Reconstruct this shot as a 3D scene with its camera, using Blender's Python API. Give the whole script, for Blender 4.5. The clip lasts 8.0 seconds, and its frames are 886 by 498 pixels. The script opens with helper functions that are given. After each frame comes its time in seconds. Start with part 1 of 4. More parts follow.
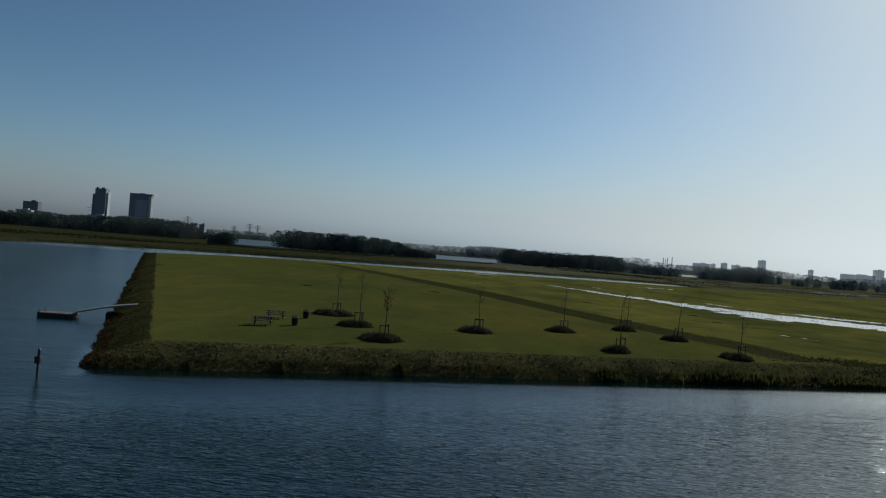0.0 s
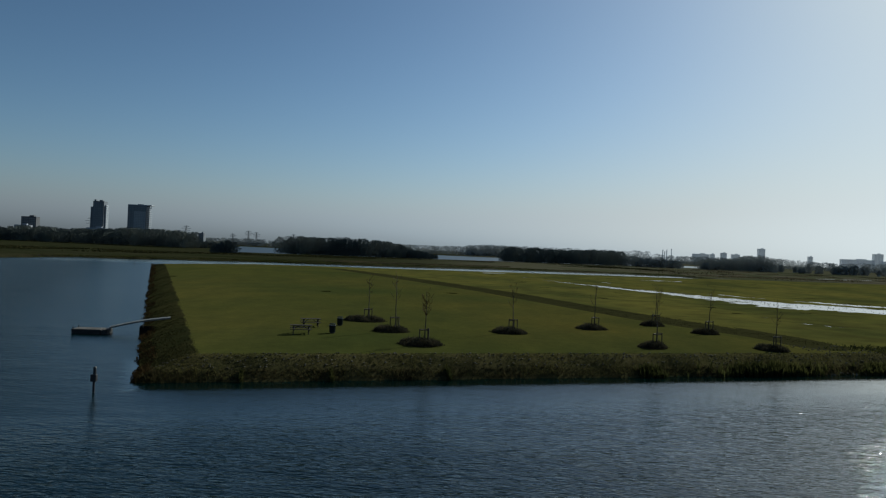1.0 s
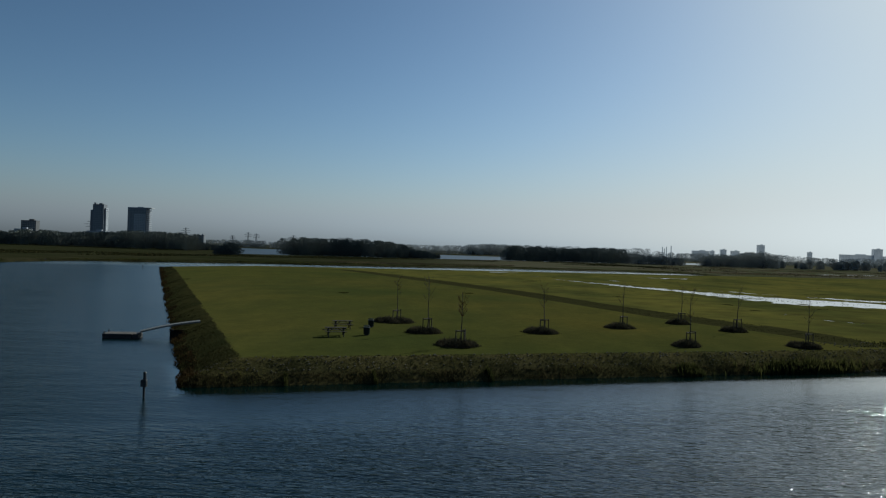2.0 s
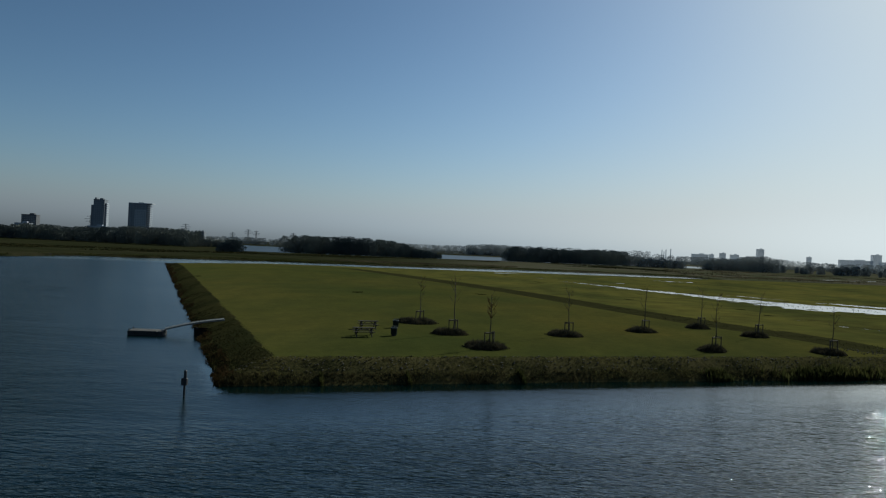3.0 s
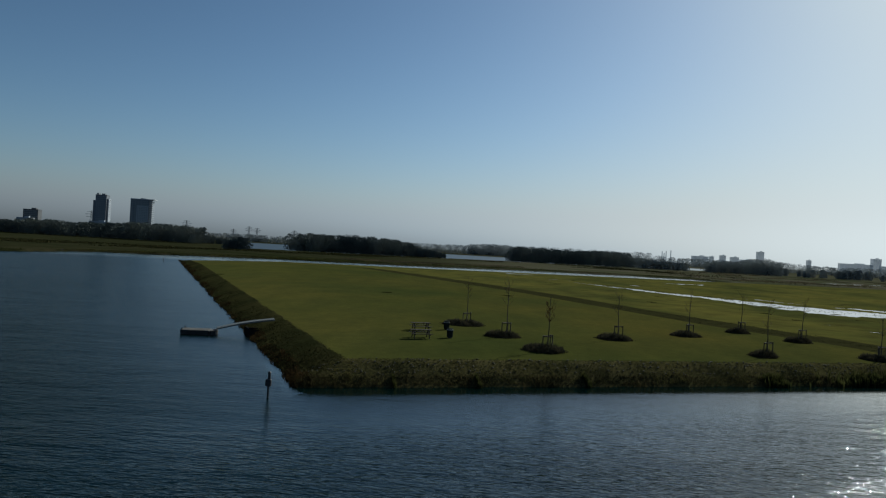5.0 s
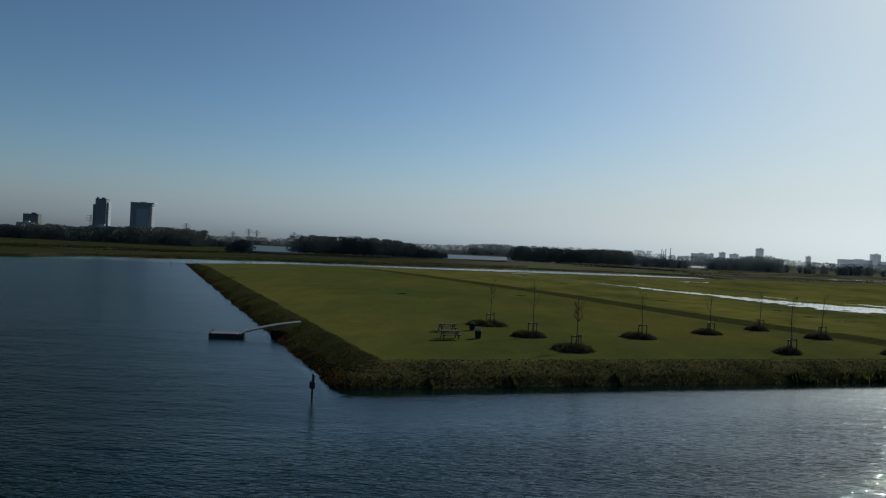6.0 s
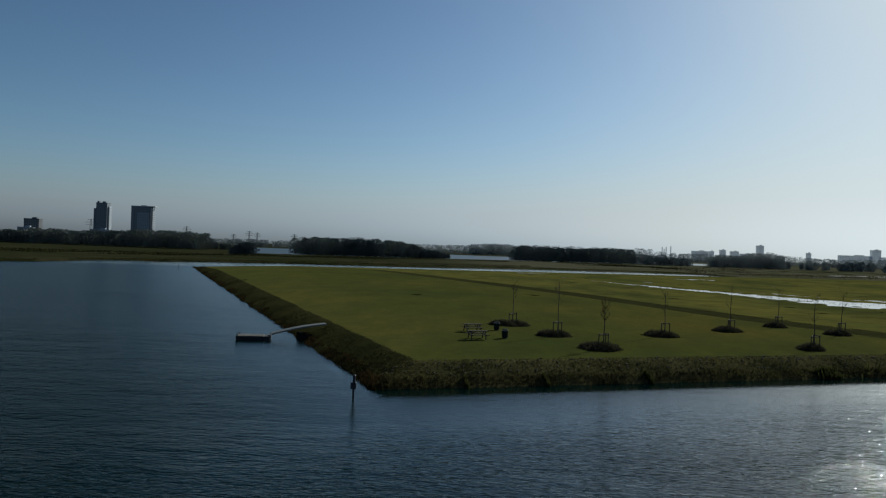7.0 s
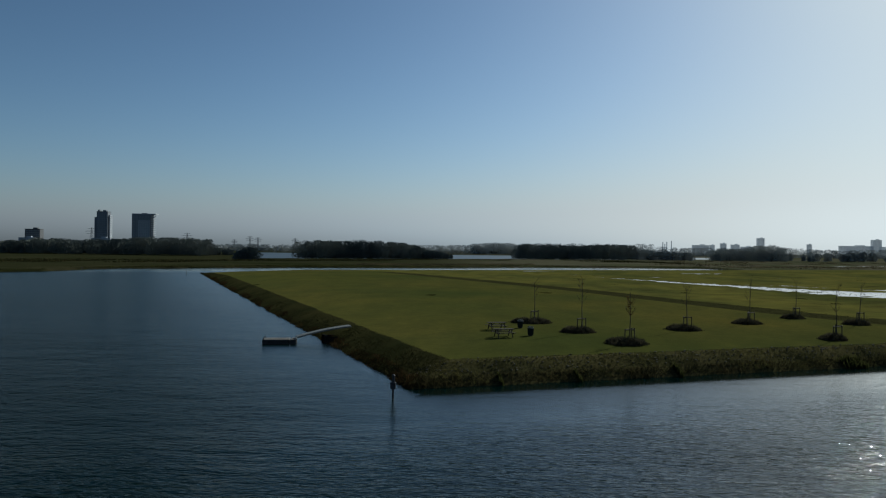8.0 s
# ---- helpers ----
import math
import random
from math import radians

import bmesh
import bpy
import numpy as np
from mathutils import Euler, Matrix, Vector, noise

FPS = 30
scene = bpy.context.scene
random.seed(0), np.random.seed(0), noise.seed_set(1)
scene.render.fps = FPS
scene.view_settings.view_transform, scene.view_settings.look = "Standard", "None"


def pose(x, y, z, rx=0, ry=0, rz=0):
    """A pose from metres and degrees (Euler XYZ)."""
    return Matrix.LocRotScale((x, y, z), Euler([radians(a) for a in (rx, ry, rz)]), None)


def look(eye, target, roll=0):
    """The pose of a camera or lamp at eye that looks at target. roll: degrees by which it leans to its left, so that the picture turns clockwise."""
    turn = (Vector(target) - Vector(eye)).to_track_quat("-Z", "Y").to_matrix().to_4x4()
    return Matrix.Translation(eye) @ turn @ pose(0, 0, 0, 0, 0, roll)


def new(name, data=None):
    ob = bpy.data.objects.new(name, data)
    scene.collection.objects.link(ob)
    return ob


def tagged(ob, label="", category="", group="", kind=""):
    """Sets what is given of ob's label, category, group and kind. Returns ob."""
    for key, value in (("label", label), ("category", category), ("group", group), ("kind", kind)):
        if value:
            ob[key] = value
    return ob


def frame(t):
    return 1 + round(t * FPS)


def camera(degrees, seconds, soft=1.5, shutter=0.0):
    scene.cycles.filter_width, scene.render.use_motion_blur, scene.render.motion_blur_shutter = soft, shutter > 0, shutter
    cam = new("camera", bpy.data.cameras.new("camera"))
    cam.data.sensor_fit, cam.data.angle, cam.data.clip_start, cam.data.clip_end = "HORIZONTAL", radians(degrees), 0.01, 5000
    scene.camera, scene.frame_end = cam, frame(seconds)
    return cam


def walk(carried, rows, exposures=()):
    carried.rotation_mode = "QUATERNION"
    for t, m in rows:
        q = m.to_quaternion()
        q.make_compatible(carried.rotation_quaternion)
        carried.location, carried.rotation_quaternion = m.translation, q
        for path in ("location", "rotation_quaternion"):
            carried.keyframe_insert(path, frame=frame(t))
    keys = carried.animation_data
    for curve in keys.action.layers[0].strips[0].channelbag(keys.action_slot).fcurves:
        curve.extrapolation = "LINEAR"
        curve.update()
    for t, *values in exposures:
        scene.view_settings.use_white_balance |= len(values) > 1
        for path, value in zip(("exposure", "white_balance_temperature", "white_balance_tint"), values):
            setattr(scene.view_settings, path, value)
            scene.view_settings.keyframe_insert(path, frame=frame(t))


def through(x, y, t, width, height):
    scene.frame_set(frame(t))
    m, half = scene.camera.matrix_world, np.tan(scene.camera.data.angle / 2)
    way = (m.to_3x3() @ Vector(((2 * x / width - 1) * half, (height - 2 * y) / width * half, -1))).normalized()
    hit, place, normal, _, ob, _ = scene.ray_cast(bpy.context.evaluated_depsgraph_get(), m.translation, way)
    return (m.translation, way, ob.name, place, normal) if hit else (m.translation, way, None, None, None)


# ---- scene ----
cam = camera(64.0, 8.0, soft=1.2)
PATH = [
    (0, (0.937, 2.076, 9.868), (0.82, 4.072, 9.87), 4.6),
    (0.5, (-0.734, 1.904, 9.916), (-0.848, 3.901, 9.918), 4.0),
    (1, (-2.396, 1.805, 9.938), (-2.508, 3.801, 9.94), 2.5),
    (1.5, (-4.073, 1.784, 9.935), (-4.182, 3.781, 9.936), 1.8),
    (3, (-8.276, 1.456, 10.012), (-8.381, 3.453, 10.012), 2.7),
    (3.5, (-9.636, 1.38, 10.032), (-9.739, 3.377, 10.032), 3.2),
    (4, (-10.91, 1.163, 10.045), (-11.012, 3.161, 10.045), 3.3),
    (4.5, (-12.239, 1.035, 10.073), (-12.341, 3.033, 10.071), 3.5),
    (6, (-16.202, -0.094, 10.116), (-16.3, 1.903, 10.114), 2.7),
    (6.5, (-17.419, -0.369, 10.069), (-17.517, 1.629, 10.068), 2.5),
    (7, (-18.663, -0.839, 10.08), (-18.76, 1.159, 10.079), 2.1),
    (7.5, (-19.84, -1.209, 10.016), (-19.937, 0.789, 10.016), 2.3),
    (8, (-20.936, -1.604, 9.998), (-21.033, 0.394, 9.998), 0.7),
]
EXPOSURE = 0.22
walk(cam, [(t, look(eye, target, roll)) for t, eye, target, roll in PATH], [(0, EXPOSURE, 5730, -1.5), (8, EXPOSURE + 0.04, 5730, -1.5)])

# ---- daylight: clear autumn sky, sun ahead to the right ----
SUN_AZIMUTH, SUN_ELEVATION = radians(39.5), radians(33)
sun_way = Vector((math.sin(SUN_AZIMUTH) * math.cos(SUN_ELEVATION), math.cos(SUN_AZIMUTH) * math.cos(SUN_ELEVATION), math.sin(SUN_ELEVATION)))
world = bpy.data.worlds.new("sky")
scene.world = world
world.use_nodes = True
sky = world.node_tree.nodes.new("ShaderNodeTexSky")
sky.sky_type = "NISHITA"
sky.sun_disc = False
sky.sun_elevation, sky.sun_rotation = SUN_ELEVATION, SUN_AZIMUTH
sky.air_density, sky.dust_density, sky.ozone_density = 0.9, 1.0, 3.4
back = world.node_tree.nodes["Background"]
# the brightest, haziest air near the sun and horizon is paler than clear air
air = world.node_tree
grey = air.nodes.new("ShaderNodeRGBToBW")
air.links.new(sky.outputs[0], grey.inputs[0])


def air_math(how, x, y=None):
    n = air.nodes.new("ShaderNodeMath")
    n.operation = how
    for slot, value in ((0, x), (1, y)):
        if isinstance(value, (int, float)):
            n.inputs[slot].default_value = value
        elif value is not None:
            air.links.new(value, n.inputs[slot])
    return n.outputs[0]


# brightness towards the sun levels off softly
SHOULDER = 9.2
over = air_math("POWER", air_math("DIVIDE", grey.outputs[0], SHOULDER), 3.0)
keep_share = air_math("DIVIDE", 1.0, air_math("POWER", air_math("ADD", over, 1.0), 0.22))
glow = air_math("MULTIPLY", grey.outputs[0], keep_share)
pale = air.nodes.new("ShaderNodeMix")
pale.data_type, pale.blend_type = "RGBA", "MULTIPLY"
pale.inputs[0].default_value = 1.0
air.links.new(grey.outputs[0], pale.inputs[6])
pale.inputs[7].default_value = (0.86, 0.89, 0.92, 1)
hazy = air.nodes.new("ShaderNodeMapRange")
for slot, value in ((1, 6.2), (2, 14.0), (3, 0.0), (4, 0.6)):
    hazy.inputs[slot].default_value = value
air.links.new(grey.outputs[0], hazy.inputs[0])
mixed = air.nodes.new("ShaderNodeMix")
mixed.data_type = "RGBA"
air.links.new(hazy.outputs[0], mixed.inputs[0])
air.links.new(sky.outputs[0], mixed.inputs[6])
air.links.new(pale.outputs[2], mixed.inputs[7])
# the yellowish air along the horizon is greyer in this damp haze
bands = air.nodes.new("ShaderNodeSeparateColor")
air.links.new(sky.outputs[0], bands.inputs[0])
warm = air.nodes.new("ShaderNodeMath")
warm.operation = "DIVIDE"
air.links.new(bands.outputs[0], warm.inputs[0])
air.links.new(bands.outputs[2], warm.inputs[1])
damp = air.nodes.new("ShaderNodeMapRange")
damp.interpolation_type = "SMOOTHSTEP"
for slot, value in ((1, 0.36), (2, 1.08), (3, 0.0), (4, 1.0)):
    damp.inputs[slot].default_value = value
air.links.new(warm.outputs[0], damp.inputs[0])
lilac = air.nodes.new("ShaderNodeMix")
lilac.data_type, lilac.blend_type = "RGBA", "MULTIPLY"
lilac.inputs[0].default_value = 1.0
air.links.new(glow, lilac.inputs[6])
sunward = air.nodes.new("ShaderNodeMapRange")
for slot, value in ((1, 5.6), (2, 8.3), (3, 0.0), (4, 1.0)):
    sunward.inputs[slot].default_value = value
air.links.new(glow, sunward.inputs[0])
veil = air.nodes.new("ShaderNodeMix")
veil.data_type = "RGBA"
veil.inputs[6].default_value, veil.inputs[7].default_value = (0.825, 0.857, 0.897, 1), (0.83, 0.805, 0.78, 1)
air.links.new(sunward.outputs[0], veil.inputs[0])
air.links.new(veil.outputs[2], lilac.inputs[7])
low_air = air.nodes.new("ShaderNodeMix")
low_air.data_type = "RGBA"
air.links.new(damp.outputs[0], low_air.inputs[0])
eased = air.nodes.new("ShaderNodeVectorMath")
eased.operation = "SCALE"
air.links.new(mixed.outputs[2], eased.inputs[0])
air.links.new(keep_share, eased.inputs["Scale"])
clear_blue = air.nodes.new("ShaderNodeVectorMath")
clear_blue.operation = "MULTIPLY"
clear_blue.inputs[1].default_value = (0.99, 1.0, 0.985)
air.links.new(eased.outputs[0], clear_blue.inputs[0])
air.links.new(clear_blue.outputs[0], low_air.inputs[6])
air.links.new(lilac.outputs[2], low_air.inputs[7])
# clear air away from the sun is deeper, the glare round it stronger
depth = air.nodes.new("ShaderNodeMath")
depth.operation = "POWER"
air.links.new(glow, depth.inputs[0])
depth.inputs[1].default_value = 0.37
deep = air.nodes.new("ShaderNodeVectorMath")
deep.operation = "SCALE"
air.links.new(low_air.outputs[2], deep.inputs[0])
air.links.new(depth.outputs[0], deep.inputs["Scale"])
air.links.new(deep.outputs[0], back.inputs[0])
back.inputs[1].default_value = 0.0343
sun = new("sun", bpy.data.lights.new("sun", "SUN"))
sun.data.energy, sun.data.angle, sun.data.color = 3.8, radians(0.53), (1.0, 0.93, 0.82)
sun.matrix_world = look(sun_way * 100, (0, 0, 0))


# ---- materials ----
def shader(name, rough=0.8, metal=0.0, spec=0.3):
    m = bpy.data.materials.new(name)
    m.use_nodes = True
    b = m.node_tree.nodes["Principled BSDF"]
    b.inputs["Roughness"].default_value = rough
    b.inputs["Metallic"].default_value = metal
    b.inputs["Specular IOR Level"].default_value = spec
    return m, m.node_tree, b


def node(tree, kind, **values):
    n = tree.nodes.new(kind)
    for key, value in values.items():
        n.inputs[key.replace("_", " ")].default_value = value
    return n


def grain(tree, scale, detail=4, stretch=(1, 1, 1)):
    place = tree.nodes.new("ShaderNodeNewGeometry")
    turn = tree.nodes.new("ShaderNodeMapping")
    turn.inputs["Scale"].default_value = stretch
    tree.links.new(place.outputs["Position"], turn.inputs["Vector"])
    n = node(tree, "ShaderNodeTexNoise", Scale=scale, Detail=detail)
    tree.links.new(turn.outputs[0], n.inputs["Vector"])
    return n.outputs["Fac"]


def ramp(tree, fac, stops):
    r = tree.nodes.new("ShaderNodeValToRGB")
    while len(r.color_ramp.elements) < len(stops):
        r.color_ramp.elements.new(0.5)
    for e, (at, colour) in zip(r.color_ramp.elements, stops):
        e.position, e.color = at, (*colour, 1)
    tree.links.new(fac, r.inputs[0])
    return r.outputs[0]


def blend(tree, fac, a, b, how="MIX"):
    n = tree.nodes.new("ShaderNodeMix")
    n.data_type, n.blend_type = "RGBA", how
    for value, slot in ((fac, 0), (a, 6), (b, 7)):
        if hasattr(value, "links"):
            tree.links.new(value, n.inputs[slot])
        else:
            n.inputs[slot].default_value = value
    return n.outputs[2]


def relief(tree, b, height, strength, distance):
    n = node(tree, "ShaderNodeBump", Strength=strength, Distance=distance)
    tree.links.new(height, n.inputs["Height"])
    tree.links.new(n.outputs[0], b.inputs["Normal"])


def surface(name, dark, light, coarse=0.6, fine=9.0, rough=0.8, metal=0.0, bump=0.3, distance=0.01, vary=0.0, stretch=(1, 1, 1), spec=0.3):
    """Two scales of mottling between two colours, with relief; vary: how much single pieces differ."""
    m, tree, b = shader(name, rough, metal, spec)
    big, small = grain(tree, coarse, 4, stretch), grain(tree, fine, 6, stretch)
    mid = tuple((p + q) / 2 for p, q in zip(dark, light))
    colour = blend(tree, 0.45, ramp(tree, big, [(0.3, dark), (0.7, light)]), ramp(tree, small, [(0.28, dark), (0.5, mid), (0.72, light)]))
    if vary:
        info = tree.nodes.new("ShaderNodeObjectInfo")
        geo = tree.nodes.new("ShaderNodeNewGeometry")
        mix = tree.nodes.new("ShaderNodeMath")
        mix.operation = "ADD"
        tree.links.new(info.outputs["Random"], mix.inputs[0])
        tree.links.new(geo.outputs["Random Per Island"], mix.inputs[1])
        half = tree.nodes.new("ShaderNodeMath")
        half.operation = "FRACT"
        tree.links.new(mix.outputs[0], half.inputs[0])
        shade = ramp(tree, half.outputs[0], [(0, (1 - vary,) * 3), (1, (1 + vary,) * 3)])
        colour = blend(tree, 1.0, colour, shade, "MULTIPLY")
    tree.links.new(colour, b.inputs["Base Color"])
    relief(tree, b, small, bump, distance)
    return m


def leafy(name, colours, vary_scale=0.08, through=0.25):
    """Leaves and blades: each one takes its own tint, and some light comes through."""
    m, tree, b = shader(name, 0.9, 0, 0.0)
    geo = tree.nodes.new("ShaderNodeNewGeometry")
    own = ramp(tree, geo.outputs["Random Per Island"], [(i / (len(colours) - 1), c) for i, c in enumerate(colours)])
    patch = ramp(tree, grain(tree, vary_scale, 3), [(0.36, (0.52, 0.56, 0.58)), (0.64, (1.35, 1.25, 1.1))])
    colour = blend(tree, 1.0, own, patch, "MULTIPLY")
    tree.links.new(colour, b.inputs["Base Color"])
    if through:
        t = tree.nodes.new("ShaderNodeBsdfTranslucent")
        tree.links.new(colour, t.inputs["Color"])
        mix = node(tree, "ShaderNodeMixShader", Fac=through)
        tree.links.new(b.outputs[0], mix.inputs[1])
        tree.links.new(t.outputs[0], mix.inputs[2])
        tree.links.new(mix.outputs[0], tree.nodes["Material Output"].inputs[0])
    return m


def water_surface(name, height, base, shelter=False):
    """Wind-driven water: wavelets at three scales with long crests; smoother in the lee of the lawn's bank."""
    m, tree, b = shader(name, 0.06, 0, 0.5)
    b.inputs["Base Color"].default_value = (*base, 1)
    b.inputs["IOR"].default_value = 1.333
    place = tree.nodes.new("ShaderNodeNewGeometry")

    def math_node(how, x, y):
        n = tree.nodes.new("ShaderNodeMath")
        n.operation = how
        for slot, value in ((0, x), (1, y)):
            if isinstance(value, (int, float)):
                n.inputs[slot].default_value = value
            else:
                tree.links.new(value, n.inputs[slot])
        return n.outputs[0]

    def run(way, lo, hi, start, end):
        """A value that goes from start to end along a way over the ground, counted from the lawn's corner."""
        off = tree.nodes.new("ShaderNodeVectorMath")
        off.operation = "SUBTRACT"
        off.inputs[1].default_value = (-25.5, 48.65, 0)
        tree.links.new(place.outputs["Position"], off.inputs[0])
        d = tree.nodes.new("ShaderNodeVectorMath")
        d.operation = "DOT_PRODUCT"
        d.inputs[1].default_value = way
        tree.links.new(off.outputs[0], d.inputs[0])
        f = node(tree, "ShaderNodeMapRange")
        f.interpolation_type = "SMOOTHSTEP"
        for i, v in enumerate((lo, hi, start, end)):
            f.inputs[i + 1].default_value = v
        tree.links.new(d.outputs["Value"], f.inputs[0])
        return f.outputs[0]

    def crests(scale, turn_by, long, detail, seed):
        turn = tree.nodes.new("ShaderNodeMapping")
        turn.inputs["Rotation"].default_value = (0, 0, radians(turn_by))
        turn.inputs["Scale"].default_value = (1 / long, 1, 1)
        turn.inputs["Location"].default_value = (seed * 7.3, seed * 3.1, seed * 1.7)
        tree.links.new(place.outputs["Position"], turn.inputs["Vector"])
        n = node(tree, "ShaderNodeTexNoise", Scale=scale, Detail=detail, Roughness=0.45, Distortion=0.4)
        tree.links.new(turn.outputs[0], n.inputs["Vector"])
        return n.outputs["Fac"]

    gust = ramp(tree, grain(tree, 0.045, 3, (0.5, 1.2, 1)), [(0.36, (0.65,) * 3), (0.64, (1.2,) * 3)])
    strength = gust
    if shelter:
        near_lee = run((-0.342, 0.9397, 0), -20, -6, 0.9, 0.3)
        open_side = run((0.9043, 0.427, 0), -30, 1.5, 2.2, 0.0)
        beyond = run((-0.342, 0.9397, 0), 150, 260, 0.0, 0.8)
        wind = math_node("MAXIMUM", math_node("MAXIMUM", near_lee, open_side), beyond)
        canal = run((-0.407, 0.9134, 0), 232, 262, 1.0, 0.25)
        # a still strip right under the near bank
        still = math_node("MAXIMUM", run((-0.342, 0.9397, 0), -3.2, -1.5, 1.0, 0.25), run((0.9043, 0.427, 0), -1.5, 1.0, 1.0, 0.0))
        still = math_node("MAXIMUM", still, run((-0.342, 0.9397, 0), 3, 12, 0.0, 1.0))
        strength = math_node("MULTIPLY", math_node("MULTIPLY", math_node("MULTIPLY", gust, wind), canal), still)
        # dim-to-bright reflection put into the specular level: left side low, near bank lifted
        bank_gleam = math_node("MULTIPLY", run((-0.342, 0.9397, 0), -17, -4, 0.0, 0.45), run((0.9043, 0.427, 0), -7, 5, 0.0, 1.0))
        tree.links.new(math_node("ADD", run((0.9043, 0.427, 0), -22, 28, 0.07, 0.84), bank_gleam), b.inputs["Specular IOR Level"])
        # wavelets too fine to be told apart
        fine = math_node("MAXIMUM", run((-0.342, 0.9397, 0), -18, -5, LAKE_FINE[0], LAKE_FINE[1]), run((-0.342, 0.9397, 0), 15, 100, 0.05, LAKE_FINE[2]))
        fine = math_node("MULTIPLY", fine, run((-0.407, 0.9134, 0), 225, 265, 1.0, 0.4))
        tree.links.new(math_node("MULTIPLY", math_node("MAXIMUM", fine, run((-0.342, 0.9397, 0), 380, 480, 0.05, 0.42)), still), b.inputs["Roughness"])
    last = None
    for scale, turn_by, long, detail, tall, seed in WAVELETS:
        bump = node(tree, "ShaderNodeBump", Strength=1.0, Distance=tall * height)
        tree.links.new(math_node("MULTIPLY", crests(scale, turn_by, long, detail, seed), strength), bump.inputs["Height"])
        if last:
            tree.links.new(last, bump.inputs["Normal"])
        last = bump.outputs[0]
    tree.links.new(last, b.inputs["Normal"])
    return m


def ground_surface():
    """Mown lawn; rough bank, wet field and reed land come in by the cover that is stored with the terrain."""
    m, tree, b = shader("ground_cover", 1.0, 0, 0.0)
    wide, patch, fine = grain(tree, 0.035, 4), grain(tree, 0.35, 5), grain(tree, 4.5, 6)

    def cover(name, *stops):
        return blend(tree, 0.4, ramp(tree, patch, [(0.3, stops[0]), (0.7, stops[1])]), ramp(tree, fine, [(0.3, stops[2]), (0.7, stops[3])]))

    lawn = cover("lawn", (0.0264, 0.0290, 0.0063), (0.0358, 0.0366, 0.0093), (0.0212, 0.0251, 0.0050), (0.0452, 0.0444, 0.0130))
    lawn = blend(tree, 1.0, lawn, ramp(tree, wide, [(0.32, (0.70, 0.82, 0.82)), (0.68, (1.36, 1.17, 1.04))]), "MULTIPLY")
    lawn = blend(tree, 1.0, lawn, ramp(tree, grain(tree, 0.16, 4, (1.6, 0.8, 1)), [(0.36, (0.86, 0.88, 0.88)), (0.64, (1.15, 1.12, 1.04))]), "MULTIPLY")
    lawn = blend(tree, 1.0, lawn, ramp(tree, grain(tree, 0.014, 5, (0.8, 0.6, 1)), [(0.38, (0.78, 0.90, 0.84)), (0.5, (1.0, 1.0, 1.0)), (0.62, (1.36, 1.15, 1.06))]), "MULTIPLY")
    lawn = blend(tree, 1.0, lawn, (1.06, 1.0, 0.98, 1), "MULTIPLY")
    lawn = blend(tree, 1.0, lawn, ramp(tree, grain(tree, 1.1, 3), [(0.3, (0.84, 0.86, 0.86)), (0.7, (1.17, 1.13, 1.08))]), "MULTIPLY")
    bank = cover("bank", (0.0372, 0.0362, 0.0129), (0.0676, 0.0550, 0.0235), (0.0304, 0.0291, 0.0106), (0.0778, 0.0647, 0.0323))
    field = cover("field", (0.0432, 0.0450, 0.0087), (0.0576, 0.0565, 0.0126), (0.0381, 0.0395, 0.0079), (0.0645, 0.0612, 0.0162))
    field = blend(tree, 1.0, field, ramp(tree, grain(tree, 0.07, 5, (0.7, 0.35, 1)), [(0.38, (0.55, 0.62, 0.68)), (0.5, (0.95, 0.95, 0.95)), (0.64, (1.25, 1.18, 1.1))]), "MULTIPLY")
    field = blend(tree, 1.0, field, ramp(tree, grain(tree, 0.21, 4), [(0.34, (0.72, 0.68, 0.7)), (0.5, (1.0, 1.0, 1.0)), (0.66, (1.2, 1.22, 1.1))]), "MULTIPLY")
    field = blend(tree, 1.0, field, (1.09, 1.0, 1.0, 1), "MULTIPLY")
    sedge = cover("sedge", (0.0185, 0.0180, 0.0066), (0.0239, 0.0220, 0.0080), (0.0162, 0.0157, 0.0055), (0.0275, 0.0245, 0.0104))
    reed = cover("reed", (0.0221, 0.0240, 0.0174), (0.0395, 0.0382, 0.0295), (0.0190, 0.0211, 0.0147), (0.0474, 0.0434, 0.0347))
    streaks = ramp(tree, grain(tree, 0.02, 4, (0.22, 1, 1)), [(0.36, (0.016, 0.019, 0.009)), (0.43, (0.050, 0.052, 0.026)), (0.5, (0.085, 0.068, 0.052)), (0.56, (0.042, 0.045, 0.020)), (0.64, (0.078, 0.072, 0.050))])
    reed = blend(tree, 0.65, reed, streaks)
    green = ramp(tree, grain(tree, 0.03, 4, (0.2, 1, 1)), [(0.36, (0.006, 0.008, 0.003)), (0.45, (0.011, 0.012, 0.006)), (0.52, (0.019, 0.017, 0.010)), (0.6, (0.008, 0.010, 0.005)), (0.68, (0.015, 0.014, 0.008))])
    green = blend(tree, 1.0, green, ramp(tree, grain(tree, 0.22, 5, (0.5, 1, 1)), [(0.3, (0.6, 0.6, 0.6)), (0.7, (1.4, 1.4, 1.35))]), "MULTIPLY")
    sward = tree.nodes.new("ShaderNodeAttribute")
    sward.attribute_name = "sward"
    reed = blend(tree, sward.outputs["Fac"], reed, green)
    # shade of the side bank, turned from the sun, put into its cover colour
    side_shade = cover("side_shade", (0.014, 0.016, 0.006), (0.024, 0.023, 0.010), (0.011, 0.013, 0.005), (0.029, 0.026, 0.012))
